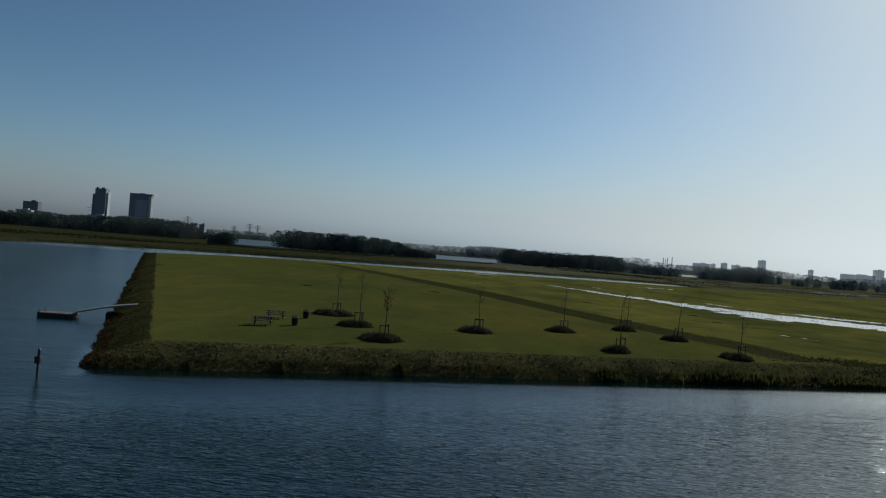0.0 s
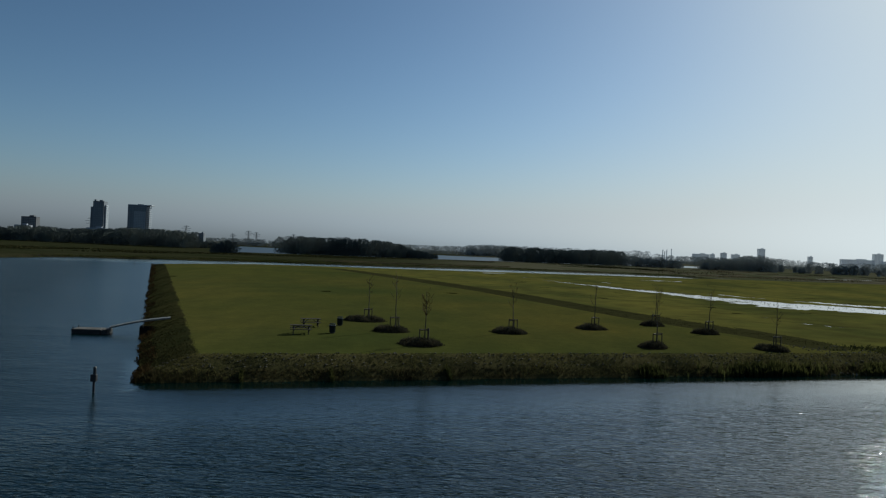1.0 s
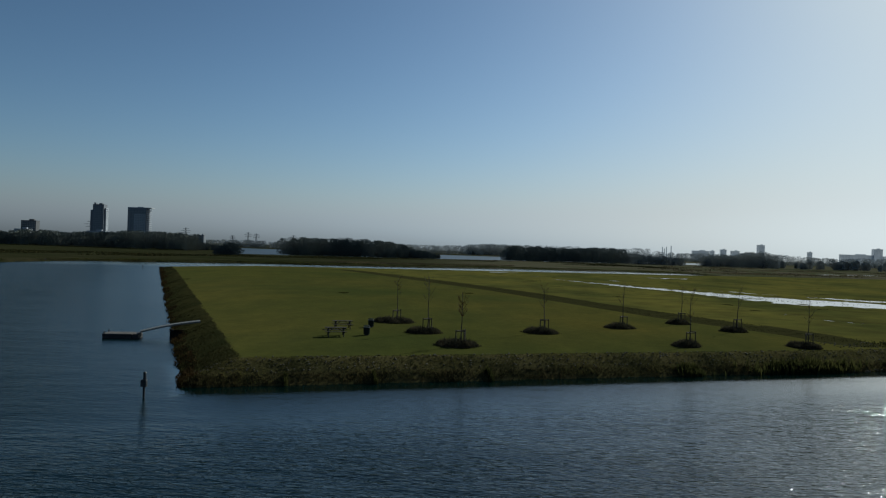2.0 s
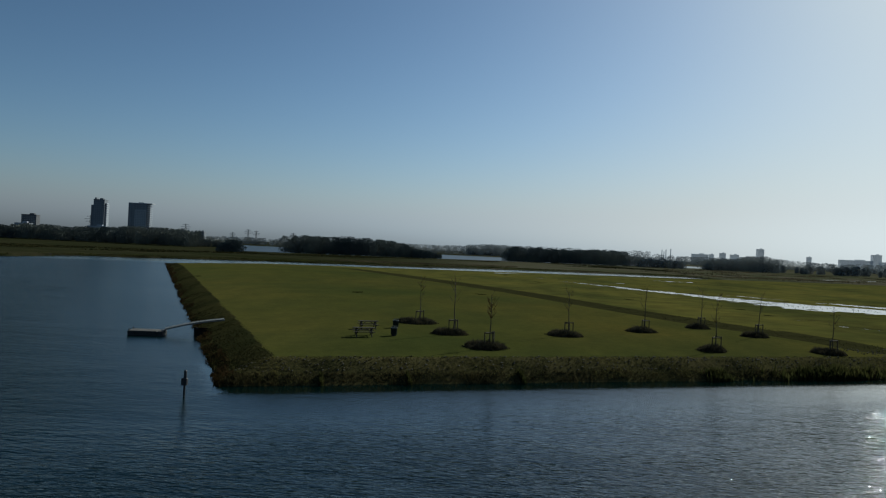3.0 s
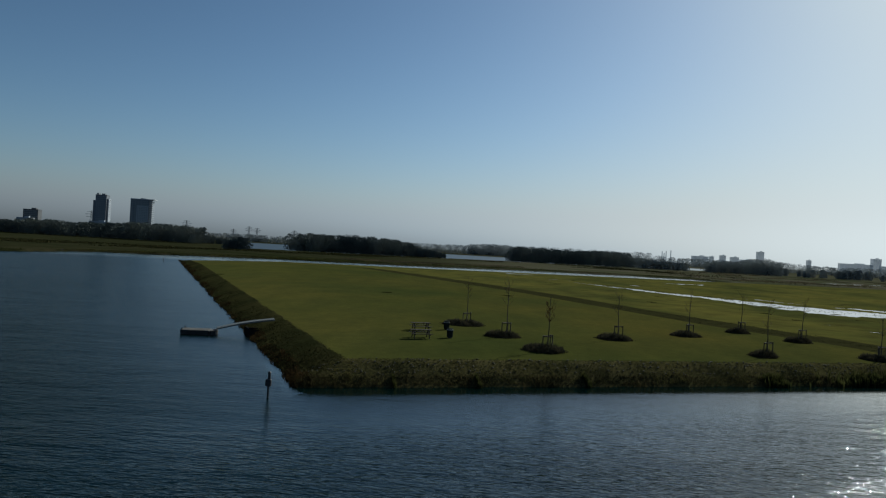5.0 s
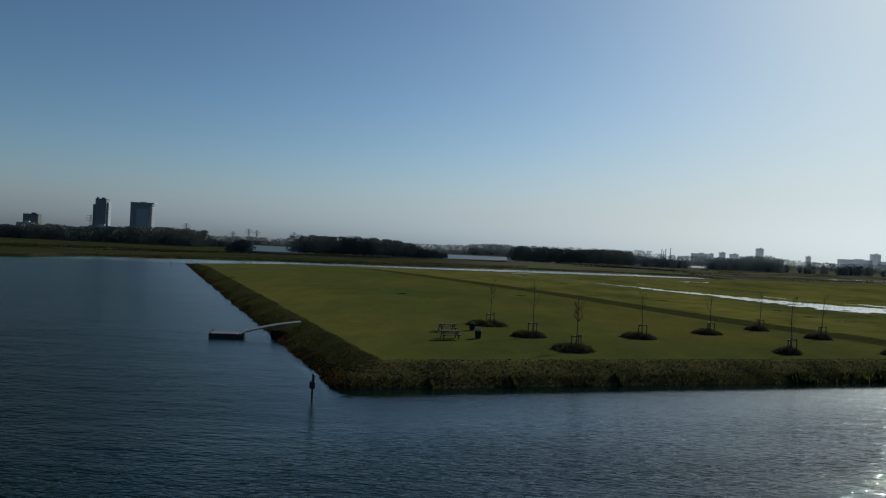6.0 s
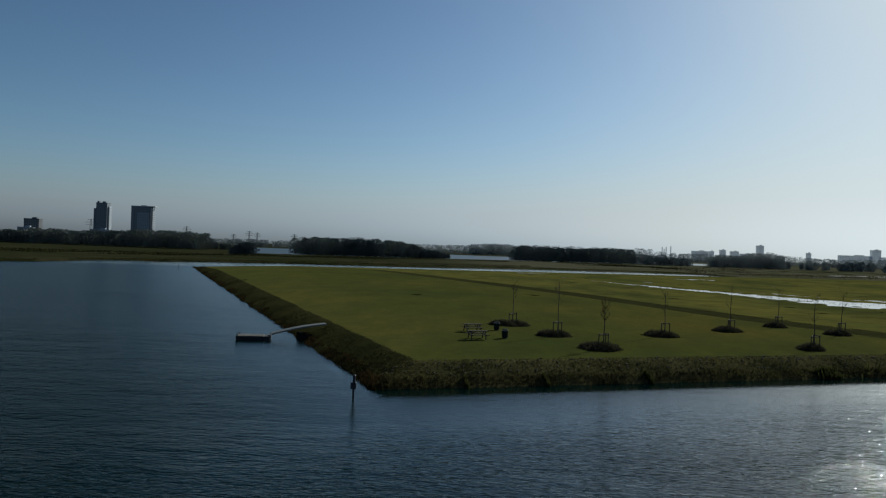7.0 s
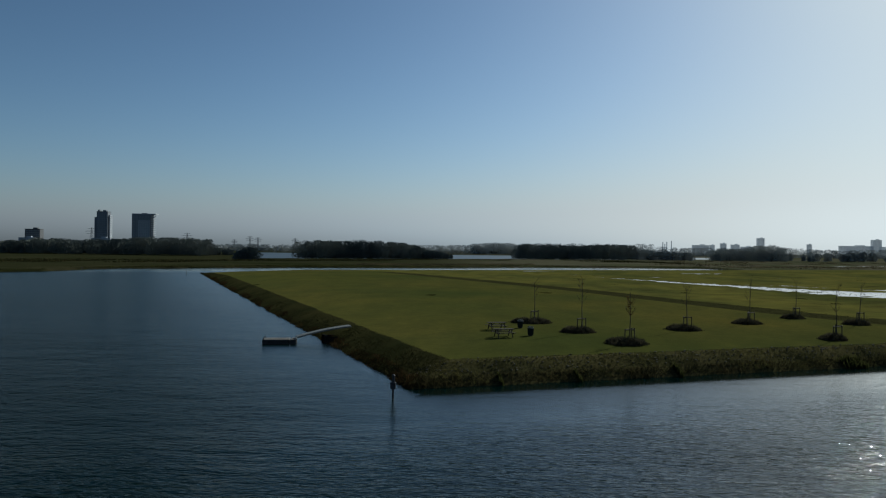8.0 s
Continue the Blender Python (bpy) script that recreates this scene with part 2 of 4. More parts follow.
    side_shade = blend(tree, 1.0, side_shade, ramp(tree, grain(tree, 0.16, 4), [(0.38, (0.5, 0.58, 0.56)), (0.62, (1.2, 1.05, 0.95))]), "MULTIPLY")
    SHEEN = {"field": 0.08, "sedge": 0.03, "reed": 0.04, "bank": 0.03, "side_shade": 0.025}
    colour, sheen = lawn, (0.08, 0.08, 0.08, 1)
    for name, other in (("field", field), ("sedge", sedge), ("reed", reed), ("bank", bank), ("side_shade", side_shade)):
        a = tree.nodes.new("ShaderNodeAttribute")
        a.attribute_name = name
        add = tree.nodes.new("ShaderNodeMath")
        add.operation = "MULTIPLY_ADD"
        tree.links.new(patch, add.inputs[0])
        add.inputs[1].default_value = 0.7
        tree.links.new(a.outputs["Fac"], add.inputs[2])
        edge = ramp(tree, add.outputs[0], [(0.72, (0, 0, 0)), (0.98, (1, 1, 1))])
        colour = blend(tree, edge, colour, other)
        # only short turf has the pale sheen of mown blades
        sheen = blend(tree, edge, sheen, (SHEEN[name],) * 3 + (1,))
    tree.links.new(colour, b.inputs["Base Color"])
    tree.links.new(sheen, b.inputs["Sheen Weight"])
    b.inputs["Sheen Roughness"].default_value = 0.5
    b.inputs["Sheen Tint"].default_value = (0.55, 0.55, 0.2, 1)
    relief(tree, b, fine, 0.6, 0.05)
    return m


GROUND = ground_surface()
# wavelets: fineness, turn of the crests in degrees, length against width, detail, height, seed
WAVELETS = [(0.34, -4, 2.4, 3, 0.22, 1), (1.2, -8, 2.6, 2, 0.10, 2), (4.4, 5, 2.6, 3, 0.103, 3)]
LAKE_FINE = (0.05, 0.26, 0.16)
WATER = water_surface("lake_water", 1.0, (0.0001, 0.0052, 0.0050), True)
FLOOD = water_surface("flood_water", 0.05, (0.02, 0.02, 0.015))
GRASS = leafy("bank_grass", [(0.0792, 0.0814, 0.0286), (0.0968, 0.0946, 0.0330), (0.1050, 0.0960, 0.0390), (0.1250, 0.1080, 0.0600)], 0.25, 0.3)
# side bank's shade put into a darker grass; sedge and tussocks share it
DARK_SHADEGRASS = leafy("dark_shaded_grass", [(0.0258, 0.0297, 0.0116), (0.0386, 0.0412, 0.0168), (0.0567, 0.0490, 0.0245)], 0.3, 0.12)
RUSSET = leafy("russet_stems", [(0.022, 0.017, 0.008), (0.036, 0.025, 0.012), (0.050, 0.035, 0.018)], 0.4, 0.35)
SEDGE = leafy("sedge", [(0.0308, 0.0352, 0.0123), (0.0484, 0.0528, 0.0176), (0.0660, 0.0660, 0.0246)], 0.15, 0.45)
REED = leafy("reeds", [(0.045, 0.043, 0.024), (0.075, 0.067, 0.040), (0.11, 0.092, 0.060)], 0.05, 0.45)
RUST = leafy("waterside_stems", [(0.0300, 0.0270, 0.0135), (0.0480, 0.0420, 0.0210), (0.0690, 0.0645, 0.0345)], 0.3, 0.4)
SHRUB = leafy("bed_shrubs", [(0.0404, 0.0389, 0.0279), (0.0559, 0.0528, 0.0373), (0.0776, 0.0714, 0.0497)], 1.0, 0.25)
LEAF = leafy("autumn_leaves", [(0.10, 0.065, 0.025), (0.16, 0.105, 0.04)], 1.0)
# haze is put into these foliage colours: paler and bluer with distance
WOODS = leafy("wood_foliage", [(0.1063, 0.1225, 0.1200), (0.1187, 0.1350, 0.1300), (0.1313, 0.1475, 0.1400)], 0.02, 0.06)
MIDWOODS = leafy("hazed_mid_foliage", [(0.19, 0.21, 0.215), (0.205, 0.225, 0.228), (0.22, 0.24, 0.24)], 0.02, 0.1)
FARWOODS = leafy("hazed_far_foliage", [(0.22, 0.245, 0.26), (0.25, 0.275, 0.29)], 0.01, 0.1)
BARK = surface("bark", (0.035, 0.03, 0.023), (0.085, 0.07, 0.055), 3, 40, 0.9, bump=0.6)
STAKE = surface("stake_wood", (0.045, 0.034, 0.024), (0.10, 0.078, 0.055), 2, 30, 0.85, vary=0.15)
PLANK = surface("weathered_planks", (0.0240, 0.0205, 0.0150), (0.0560, 0.0490, 0.0370), 2, 30, 0.95, vary=0.15, stretch=(1, 4, 4), spec=0.1)
FRAMEWOOD = surface("frame_wood", (0.0350, 0.0280, 0.0210), (0.0700, 0.0595, 0.0455), 2, 30, 0.75, vary=0.1)
SOIL = surface("bed_soil", (0.02, 0.015, 0.01), (0.05, 0.038, 0.026), 2, 20, 0.95, bump=0.8, distance=0.04)
STONE = surface("bank_stone", (0.06, 0.055, 0.045), (0.13, 0.118, 0.095), 1.5, 12, 0.95, vary=0.35, spec=0.05)
PALESTONE = surface("washed_stone", (0.2, 0.19, 0.16), (0.34, 0.32, 0.27), 1.5, 12, 0.95, vary=0.3, spec=0.05)
TAR = surface("tarred_timber", (0.008, 0.008, 0.008), (0.02, 0.019, 0.017), 1.5, 14, 0.95, spec=0.02)
FLOATM = surface("float_concrete", (0.015, 0.015, 0.016), (0.04, 0.04, 0.04), 1.5, 14, 0.7)
DECK = surface("deck_boards", (0.0500, 0.0428, 0.0357), (0.1071, 0.0964, 0.0821), 1.5, 18, 0.7, vary=0.15)
ALU = surface("aluminium", (0.1061, 0.1061, 0.1008), (0.1697, 0.1697, 0.1591), 2, 20, 0.6, metal=0.1, bump=0.1)
IRON = surface("painted_iron", (0.012, 0.013, 0.015), (0.035, 0.036, 0.04), 2, 22, 0.5)
BINM = surface("bin_steel", (0.010, 0.016, 0.013), (0.026, 0.034, 0.028), 2, 25, 0.95, spec=0.03)
RIM = surface("galvanised_rim", (0.14, 0.14, 0.14), (0.24, 0.24, 0.24), 3, 25, 0.5, metal=0.5)
BRICK = surface("tower_brick", (0.2500, 0.2687, 0.2937), (0.3625, 0.3812, 0.4125), 0.05, 0.6, 0.85)
PALE = surface("tower_pale", (0.3600, 0.3750, 0.3900), (0.4500, 0.4650, 0.4800), 0.05, 0.6, 0.8)
PANEL = surface("tower_panel", (0.27, 0.285, 0.30), (0.33, 0.345, 0.36), 0.05, 0.6, 0.8)
DARKBRICK = surface("dark_brick", (0.075, 0.075, 0.08), (0.12, 0.12, 0.125), 0.05, 0.6, 0.85)
# haze put into these two colours: paler than bare concrete and glass
CONCRETE = surface("hazed_concrete", (0.6250, 0.6451, 0.6653), (0.7459, 0.7661, 0.7862), 0.04, 0.5, 0.85)
FARGLASS = surface("hazed_glass", (0.5, 0.53, 0.56), (0.6, 0.63, 0.66), 0.04, 0.5, 0.6)
TOWERDARK = surface("dark_tower_brick", (0.12, 0.13, 0.145), (0.2, 0.21, 0.23), 0.05, 0.6, 0.85)
GLASSY = surface("window_glass", (0.16, 0.17, 0.18), (0.22, 0.23, 0.24), 0.2, 1, 0.3, spec=0.5)
STEEL = surface("pylon_steel", (0.16, 0.17, 0.18), (0.26, 0.27, 0.28), 0.2, 2, 0.6, metal=0.3)


def hazed(m, share):
    """Haze put into a far material: a share turns clear to show what's behind."""
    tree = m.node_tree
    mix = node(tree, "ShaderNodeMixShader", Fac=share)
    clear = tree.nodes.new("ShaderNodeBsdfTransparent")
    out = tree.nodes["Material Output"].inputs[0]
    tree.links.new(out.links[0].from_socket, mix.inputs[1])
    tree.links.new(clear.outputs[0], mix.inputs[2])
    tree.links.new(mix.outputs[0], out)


hazed(CONCRETE, 0.40)
hazed(FARGLASS, 0.54)
hazed(STEEL, 0.5)
hazed(FARWOODS, 0.42)
hazed(MIDWOODS, 0.32)


# ---- mesh helpers ----
def mesh_from(name, verts, faces, material, smooth=False):
    me = bpy.data.meshes.new(name)
    me.from_pydata(verts, [], faces)
    me.materials.append(material)
    if smooth:
        me.polygons.foreach_set("use_smooth", [True] * len(me.polygons))
    me.update()
    return me


def part(name, bm, material, parent=None, label=""):
    me = bpy.data.meshes.new(name)
    bm.to_mesh(me)
    bm.free()
    me.materials.append(material)
    ob = new(name, me)
    ob.parent = parent
    return tagged(ob, label)


def base(name, m, label, category, group="", kind=""):
    ob = new(name)
    ob.matrix_world = m
    return tagged(ob, label, category, group, kind)


def box(bm, size, m=Matrix(), bevel=0.0):
    made = bmesh.ops.create_cube(bm, size=1, matrix=m @ Matrix.Diagonal((*size, 1)))["verts"]
    if bevel:
        edges = list({e for v in made for e in v.link_edges})
        bmesh.ops.bevel(bm, geom=edges, offset=bevel, segments=1, affect="EDGES")


def boxed(size, m=Matrix(), bevel=0.0):
    bm = bmesh.new()
    box(bm, size, m, bevel)
    return bm


def bar(bm, a, b, r0, r1, sides=6):
    """A tapered round bar from a to b."""
    a, b = Vector(a), Vector(b)
    way = b - a
    m = Matrix.Translation((a + b) / 2) @ way.to_track_quat("Z", "Y").to_matrix().to_4x4()
    bmesh.ops.create_cone(bm, cap_ends=True, segments=sides, radius1=r0, radius2=r1, depth=way.length, matrix=m)


def barred(a, b, r0, r1=None, sides=8):
    bm = bmesh.new()
    bar(bm, a, b, r0, r0 if r1 is None else r1, sides)
    return bm


def tufts(name, spots, heights, spread, blades, material, seed, width=0.03):
    """Grass or reed tufts, each a few bent blades, as one mesh."""
    rng = np.random.default_rng(seed)
    n = len(spots) * blades
    root = np.repeat(np.asarray(spots, float), blades, axis=0)
    tall = np.repeat(np.asarray(heights, float), blades) * rng.uniform(0.55, 1.15, n)
    turn = rng.uniform(0, 2 * np.pi, n)
    lean = rng.uniform(0.1, 0.75, n) * spread
    side = np.stack([np.cos(turn + np.pi / 2), np.sin(turn + np.pi / 2), np.zeros(n)], 1)
    out = np.stack([np.cos(turn), np.sin(turn), np.zeros(n)], 1)
    w = (width * rng.uniform(0.6, 1.5, n) * (0.5 + tall))[:, None]
    foot = root + out * (0.2 * spread * tall * rng.uniform(0, 1, n))[:, None] - np.array([0, 0, 0.05])
    knee = foot + out * (lean * tall * 0.45)[:, None] + np.array([0, 0, 1.0]) * (tall * 0.62 + 0.05)[:, None]
    tip = foot + out * (lean * tall * 1.1)[:, None] + np.array([0, 0, 1.0]) * tall[:, None]
    verts = np.stack([foot - side * w, foot + side * w, knee + side * w * 0.8, knee - side * w * 0.8, tip], 1).reshape(-1, 3)
    i = np.arange(n) * 5
    faces = [f for k in i.tolist() for f in ((k, k + 1, k + 2, k + 3), (k + 3, k + 2, k + 4))]
    return new(name, mesh_from(name, verts.tolist(), faces, material))


# ---- the land ----
NEAR_AT, NEAR_WAY = np.array([-25.5, 48.65]), np.array([0.9397, 0.3420])
LEFT_WAY = np.array([-0.427, 0.9043])
WATERSIDE = [(-900, -60), (-420, 120), (-196, 228), (-180, 246), (-184, 268), (-176, 291), (-150, 312), (-120, 336), (-104, 346), (-53, 364), (6, 402), (40, 416), (75, 428), (115, 432), (125, 392), (420, 520), (1500, 1000)]
DITCH = [(-52, 248, 4.6), (-17.5, 186, 5.6), (1.6, 149, 5.3), (13, 121, 4.9), (22, 99, 4.3), (33, 79, 3.4)]
POOLS = [  # middle line of each pool, with its half width
    [(18, 236, 1.0), (26, 220, 1.8), (36, 200, 3.2), (46, 182, 4.4), (54, 167, 7.0), (62, 155, 10.0), (80, 147, 8.0), (120, 130, 8.0)],
    [(51, 191.5, 0.9), (60, 190, 1.1), (66, 180, 1.0)],
    [(73, 175, 1.6), (82, 168, 3.5), (100, 160, 4.5), (130, 150, 5.0)],
    [(44.5, 109.8, 0.6), (48.6, 105.6, 0.7)],
    [(63, 284, 3.0), (79, 293, 3.0)],
    [(12, 253, 1.5), (18, 255, 1.5)],
    [(37, 241, 1.2), (40, 237, 1.2)],
    [(42.5, 117.8, 0.5), (45, 117.2, 0.5)],
    [(76, 248, 0.9), (85, 244, 0.9)],
    [(34.5, 233, 0.8), (39.5, 231.5, 0.9)],
]
FARPOOLS = [[(137, 470, 14), (187, 506, 16), (240, 537, 17), (330, 595, 18)], [(-60, 430, 7), (-50, 428, 6)], [(-44, 426, 6), (-38, 425, 6)], [(-22, 442, 7), (2, 440, 7)], [(30, 452, 5), (60, 460, 6)]]


def along(path, x, y):
    """Distance to a line of points, and the width that belongs to the nearest place on it."""
    best, wide = np.full(np.shape(x), 1e9), np.zeros(np.shape(x))
    for a, b in zip(path, path[1:]):
        dx, dy = b[0] - a[0], b[1] - a[1]
        s = np.clip(((x - a[0]) * dx + (y - a[1]) * dy) / (dx * dx + dy * dy), 0, 1)
        d = np.hypot(x - a[0] - s * dx, y - a[1] - s * dy)
        w = (a[2] + s * (b[2] - a[2])) if len(a) > 2 else 0
        wide = np.where(d < best, w, wide)
        best = np.minimum(d, best)
    return best, wide


def ripples(x, y, size, seed=0):
    """Smooth wobble in about -1 to 1."""
    k = 6.283 / size
    s = seed * 1.7
    return (np.sin(k * (x * 0.83 + y * 0.55) + 1.3 + s) + np.sin(k * (x * -0.47 + y * 0.91) * 1.37 + 4.1 + s) + np.sin(k * (x * 0.21 - y * 1.18) * 2.3 + 2.2 + s)
            + 0.6 * np.sin(k * (x * 1.9 + y * 2.6) + s) + 0.5 * np.sin(k * (x * -3.7 + y * 2.9) + 0.4 + s)) / 3.2


def lumps(x, y, size, seed=0):
    """Irregular smooth lumps in about -1 to 1, with no direction of their own."""
    u, v = x / size, y / size
    i, j = np.floor(u), np.floor(v)
    fu, fv = smooth(u - i), smooth(v - j)

    def corner(a, b):
        h = np.sin(a * 127.1 + b * 311.7 + seed * 74.7) * 43758.5453
        return (h - np.floor(h)) * 2 - 1

    low = corner(i, j) * (1 - fu) + corner(i + 1, j) * fu
    high = corner(i, j + 1) * (1 - fu) + corner(i + 1, j + 1) * fu
    return low * (1 - fv) + high * fv


def smooth(v):
    v = np.clip(v, 0, 1)
    return v * v * (3 - 2 * v)


def land(x, y):
    """Height of the land, and how far it is bank, wet field and reed land."""
    x, y = np.asarray(x, float), np.asarray(y, float)
    wob = ripples(x, y, 7.0) * 0.12 + lumps(x, y, 3.1, 3) * 0.12 + lumps(x, y, 1.3, 5) * 0.07
    dn = (x - NEAR_AT[0]) * -NEAR_WAY[1] + (y - NEAR_AT[1]) * NEAR_WAY[0] + wob
    dl = (x - NEAR_AT[0]) * LEFT_WAY[1] - (y - NEAR_AT[1]) * LEFT_WAY[0] + wob * 1.4
    dc = (x - 4) * 0.407 - (y - 341) * 0.9134 + wob * 3
    dk = (x + 117) * 0.878 - (y - 262) * 0.478 + wob * 2
    inside = np.minimum(np.minimum(dn, dl), np.minimum(dc, dk))
    rise = np.minimum(np.minimum(dn / 2.9, dl / 4.0), np.minimum(dc / 4.0, dk / 4.0))
    z = 1.5 * (0.6 * np.clip(rise, 0, 1) + 0.4 * np.sin(np.clip(rise, 0, 1) * np.pi / 2))
    z = z + 0.38 * smooth(np.minimum(dn - 2.6, dl - 4) / 11)
    z = z * (0.28 + 0.72 * smooth(np.minimum(dc, dk * 1.5) / 85))
    bank = 1 - smooth((np.minimum(dn / 3.1, dl / 4.1) - 0.88) / 0.2)
    z = z + bank * np.clip(rise, 0, 1) * (0.05 * lumps(x, y, 2.3, 12) + 0.03 * lumps(x, y, 1.1, 14))
    # ditch along the lawn, then a lower, wetter field
    dd, dw = along(DITCH, x, y)
    beyond = (x - 1.6) * 0.8935 + (y - 149) * 0.4490 > 0
    sd = np.where(beyond, dd, -dd)
    field = smooth((sd + 1) / 5)
    low = 1.44 + 0.05 * ripples(x, y, 9, 1) + 0.03 * ripples(x, y, 2.6, 5)
    for pool in POOLS:
        k = 0.8 if pool[0][2] > 1.8 else 0.25
        d, w = along(pool, x, y)
        edge = d / np.maximum(w, 0.1) + k * ripples(x * 0.16, y * 0.9, 10, 2) + k * 0.8 * ripples(x * 0.3, y, 6, 7)
        low = low + ((0.10 * lumps(x, y, 4.2, 13) + 0.09 * lumps(x, y, 1.9, 15)) * (edge < 1.3) if pool[0][2] > 0.9 else 0) - 0.24 * (1 - smooth((edge - 0.75) / 0.5))
    z = np.where(inside > 3.0, z * (1 - field) + np.minimum(low, z) * field, z)
    strip = 1 - smooth((dd - dw + 0.8) / 1.8)
    z = z - 0.18 * strip * smooth((inside - 2) / 3)
    z = np.where((strip > 0.02) & (inside > 4) & (dc > 60), np.maximum(z, 1.40), z)
    sedge = strip * (inside > 2)
    field = field * (inside > 0)
    z = np.where(inside > 0, z, np.maximum(-1.2, inside * 0.6))
    # land across the water
    px, py = zip(*WATERSIDE)
    away = (y - np.interp(x, px, py)) * 0.88 + wob * 4
    away = np.where(x < -178, np.minimum(away, 400), away)
    far = np.clip(away / 6, 0, 1) * 0.7 + 0.12 * ripples(x, y, 40, 4)
    for pool in FARPOOLS:
        d, w = along(pool, x, y)
        far = far - 1.3 * (1 - smooth((d / w + 0.3 * ripples(x, y, 30, 6) - 0.8) / 0.4))
    shore = 690 + 0.7 * (x + 18)
    lake = (y > shore + 12 * ripples(x, y, 90, 2)) & (y < 1245 + 0.03 * x) & (x > -30 - 0.325 * y) & (x < 0.317 * y - 8)
    far = np.where(lake, -1.0, far + 0.2)
    reed = np.where((away > 0) & (y > 100), 1.0, 0.0)
    z = np.where((away > 0) & (inside <= 0), np.where(away < 2, np.minimum(far, 0.3), far), z)
    behind = smooth((-y - 160) / 20)
    z = z * (1 - behind) + 1.0 * behind
    reed = np.maximum(reed, behind)
    bank = bank * (inside > -0.5)
    # where the side bank takes the shade colour
    side_shade = bank * smooth((dn / 2.9 - dl / 4.0) / 0.5 + 0.5)
    return z, bank, field, reed, sedge, side_shade


def stepped(*spans):
    out = [spans[0][0]]
    for start, end, step in spans:
        n = max(1, round((end - start) / step))
        out += [start + (end - start) * (i + 1) / n for i in range(n)]
    return np.array(out)


ga = stepped((-5000, -1400, 400), (-1400, -400, 40), (-400, -160, 8), (-160, -3, 1.6), (-3, 7, 0.32), (7, 125, 0.8), (125, 300, 2.2), (300, 560, 8), (560, 1500, 40), (1500, 5200, 400))
gb = stepped((-1600, -200, 200), (-200, -20, 20), (-20, -3, 2), (-3, 6, 0.3), (6, 70, 0.7), (70, 240, 1.3), (240, 330, 1.6), (330, 480, 5), (480, 950, 10), (950, 1250, 12), (1250, 1800, 80), (1800, 5200, 400))
A, B = np.meshgrid(ga, gb)
X, Y = (NEAR_AT[i] + A * NEAR_WAY[i] + B * LEFT_WAY[i] for i in (0, 1))
sward_cover = 1 - smooth((X + 90) / 120)
Z, bank_cover, field_cover, reed_cover, sedge_cover, side_shade_cover = land(X, Y)
nx, ny = len(ga), len(gb)
index = np.arange(nx * ny).reshape(ny, nx)
quads = np.stack([index[:-1, :-1], index[:-1, 1:], index[1:, 1:], index[1:, :-1]], -1).reshape(-1, 4)
ground_mesh = mesh_from("ground", np.stack([X, Y, Z], -1).reshape(-1, 3).tolist(), quads.tolist(), GROUND, smooth=True)
for name, values in (("bank", bank_cover), ("field", field_cover), ("reed", reed_cover), ("sedge", sedge_cover), ("side_shade", side_shade_cover), ("sward", sward_cover)):
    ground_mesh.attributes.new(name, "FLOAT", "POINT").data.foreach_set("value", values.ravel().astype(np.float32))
ground = tagged(new("ground", ground_mesh), "flat polder land with mown lawn, rough banks and reed land", "ground", kind="structure")

water = tagged(new("water", mesh_from("water", [(-4800, -1500, 0), (4800, -1500, 0), (4800, 4900, 0), (-4800, 4900, 0)], [(0, 1, 2, 3)], WATER)), "dark blue rippled open water round the lawn", "water", kind="structure")
tagged(new("flood_water", mesh_from("flood_water", [(-2, 118, 1.335), (60, 92, 1.335), (150, 128, 1.335), (150, 292, 1.335), (-2, 292, 1.335)], [(0, 1, 2, 3, 4)], FLOOD)), "bright shallow rainwater pools in the wet field", "water", kind="structure")


def heights_at(x, y):
    return land(x, y)[0]


def scatter(rng, n, a, way, length, lo, hi, power=1.0):
    """Spots on a strip that runs from a along way; lo..hi across it."""
    s, c = rng.uniform(0, 1, n) ** power * length, rng.uniform(lo, hi, n)
    side = np.array([-way[1], way[0]]) if way[0] > 0 else np.array([way[1], -way[0]])
    p = np.asarray(a) + s[:, None] * way + c[:, None] * side
    z = heights_at(p[:, 0], p[:, 1])
    return np.column_stack([p, z]), c


rng = np.random.default_rng(5)
# near bank: rough grass, then brown stems and reeds at the water's edge
p, c = scatter(rng, 24000, NEAR_AT, NEAR_WAY, 95, 0.2, 3.4)
thick = 0.75 + 0.45 * lumps(p[:, 0], p[:, 1], 1.6, 31) + 0.3 * lumps(p[:, 0], p[:, 1], 0.6, 32)
tagged(tufts("bank_grass", p, rng.uniform(0.4, 1.0, len(p)) * thick * np.interp(c, [0, 1.2, 2.6, 3.4], [0.30, 0.20, 0.15, 0.06]), 1.7, 4, GRASS, 1, 0.015), "rough uncut grass and weeds on the near bank", "grass", kind="stuff")
p, c = scatter(rng, 6000, NEAR_AT, NEAR_WAY, 95, -0.15, 1.0)
tall = 0.75 + 0.6 * lumps(p[:, 0], p[:, 1], 1.9, 33)
tagged(tufts("waterside_stems", p, rng.uniform(0.15, 0.42, len(p)) * tall, 1.0, 4, RUST, 2, 0.022), "brown withered stems along the waterline", "plants", kind="stuff")
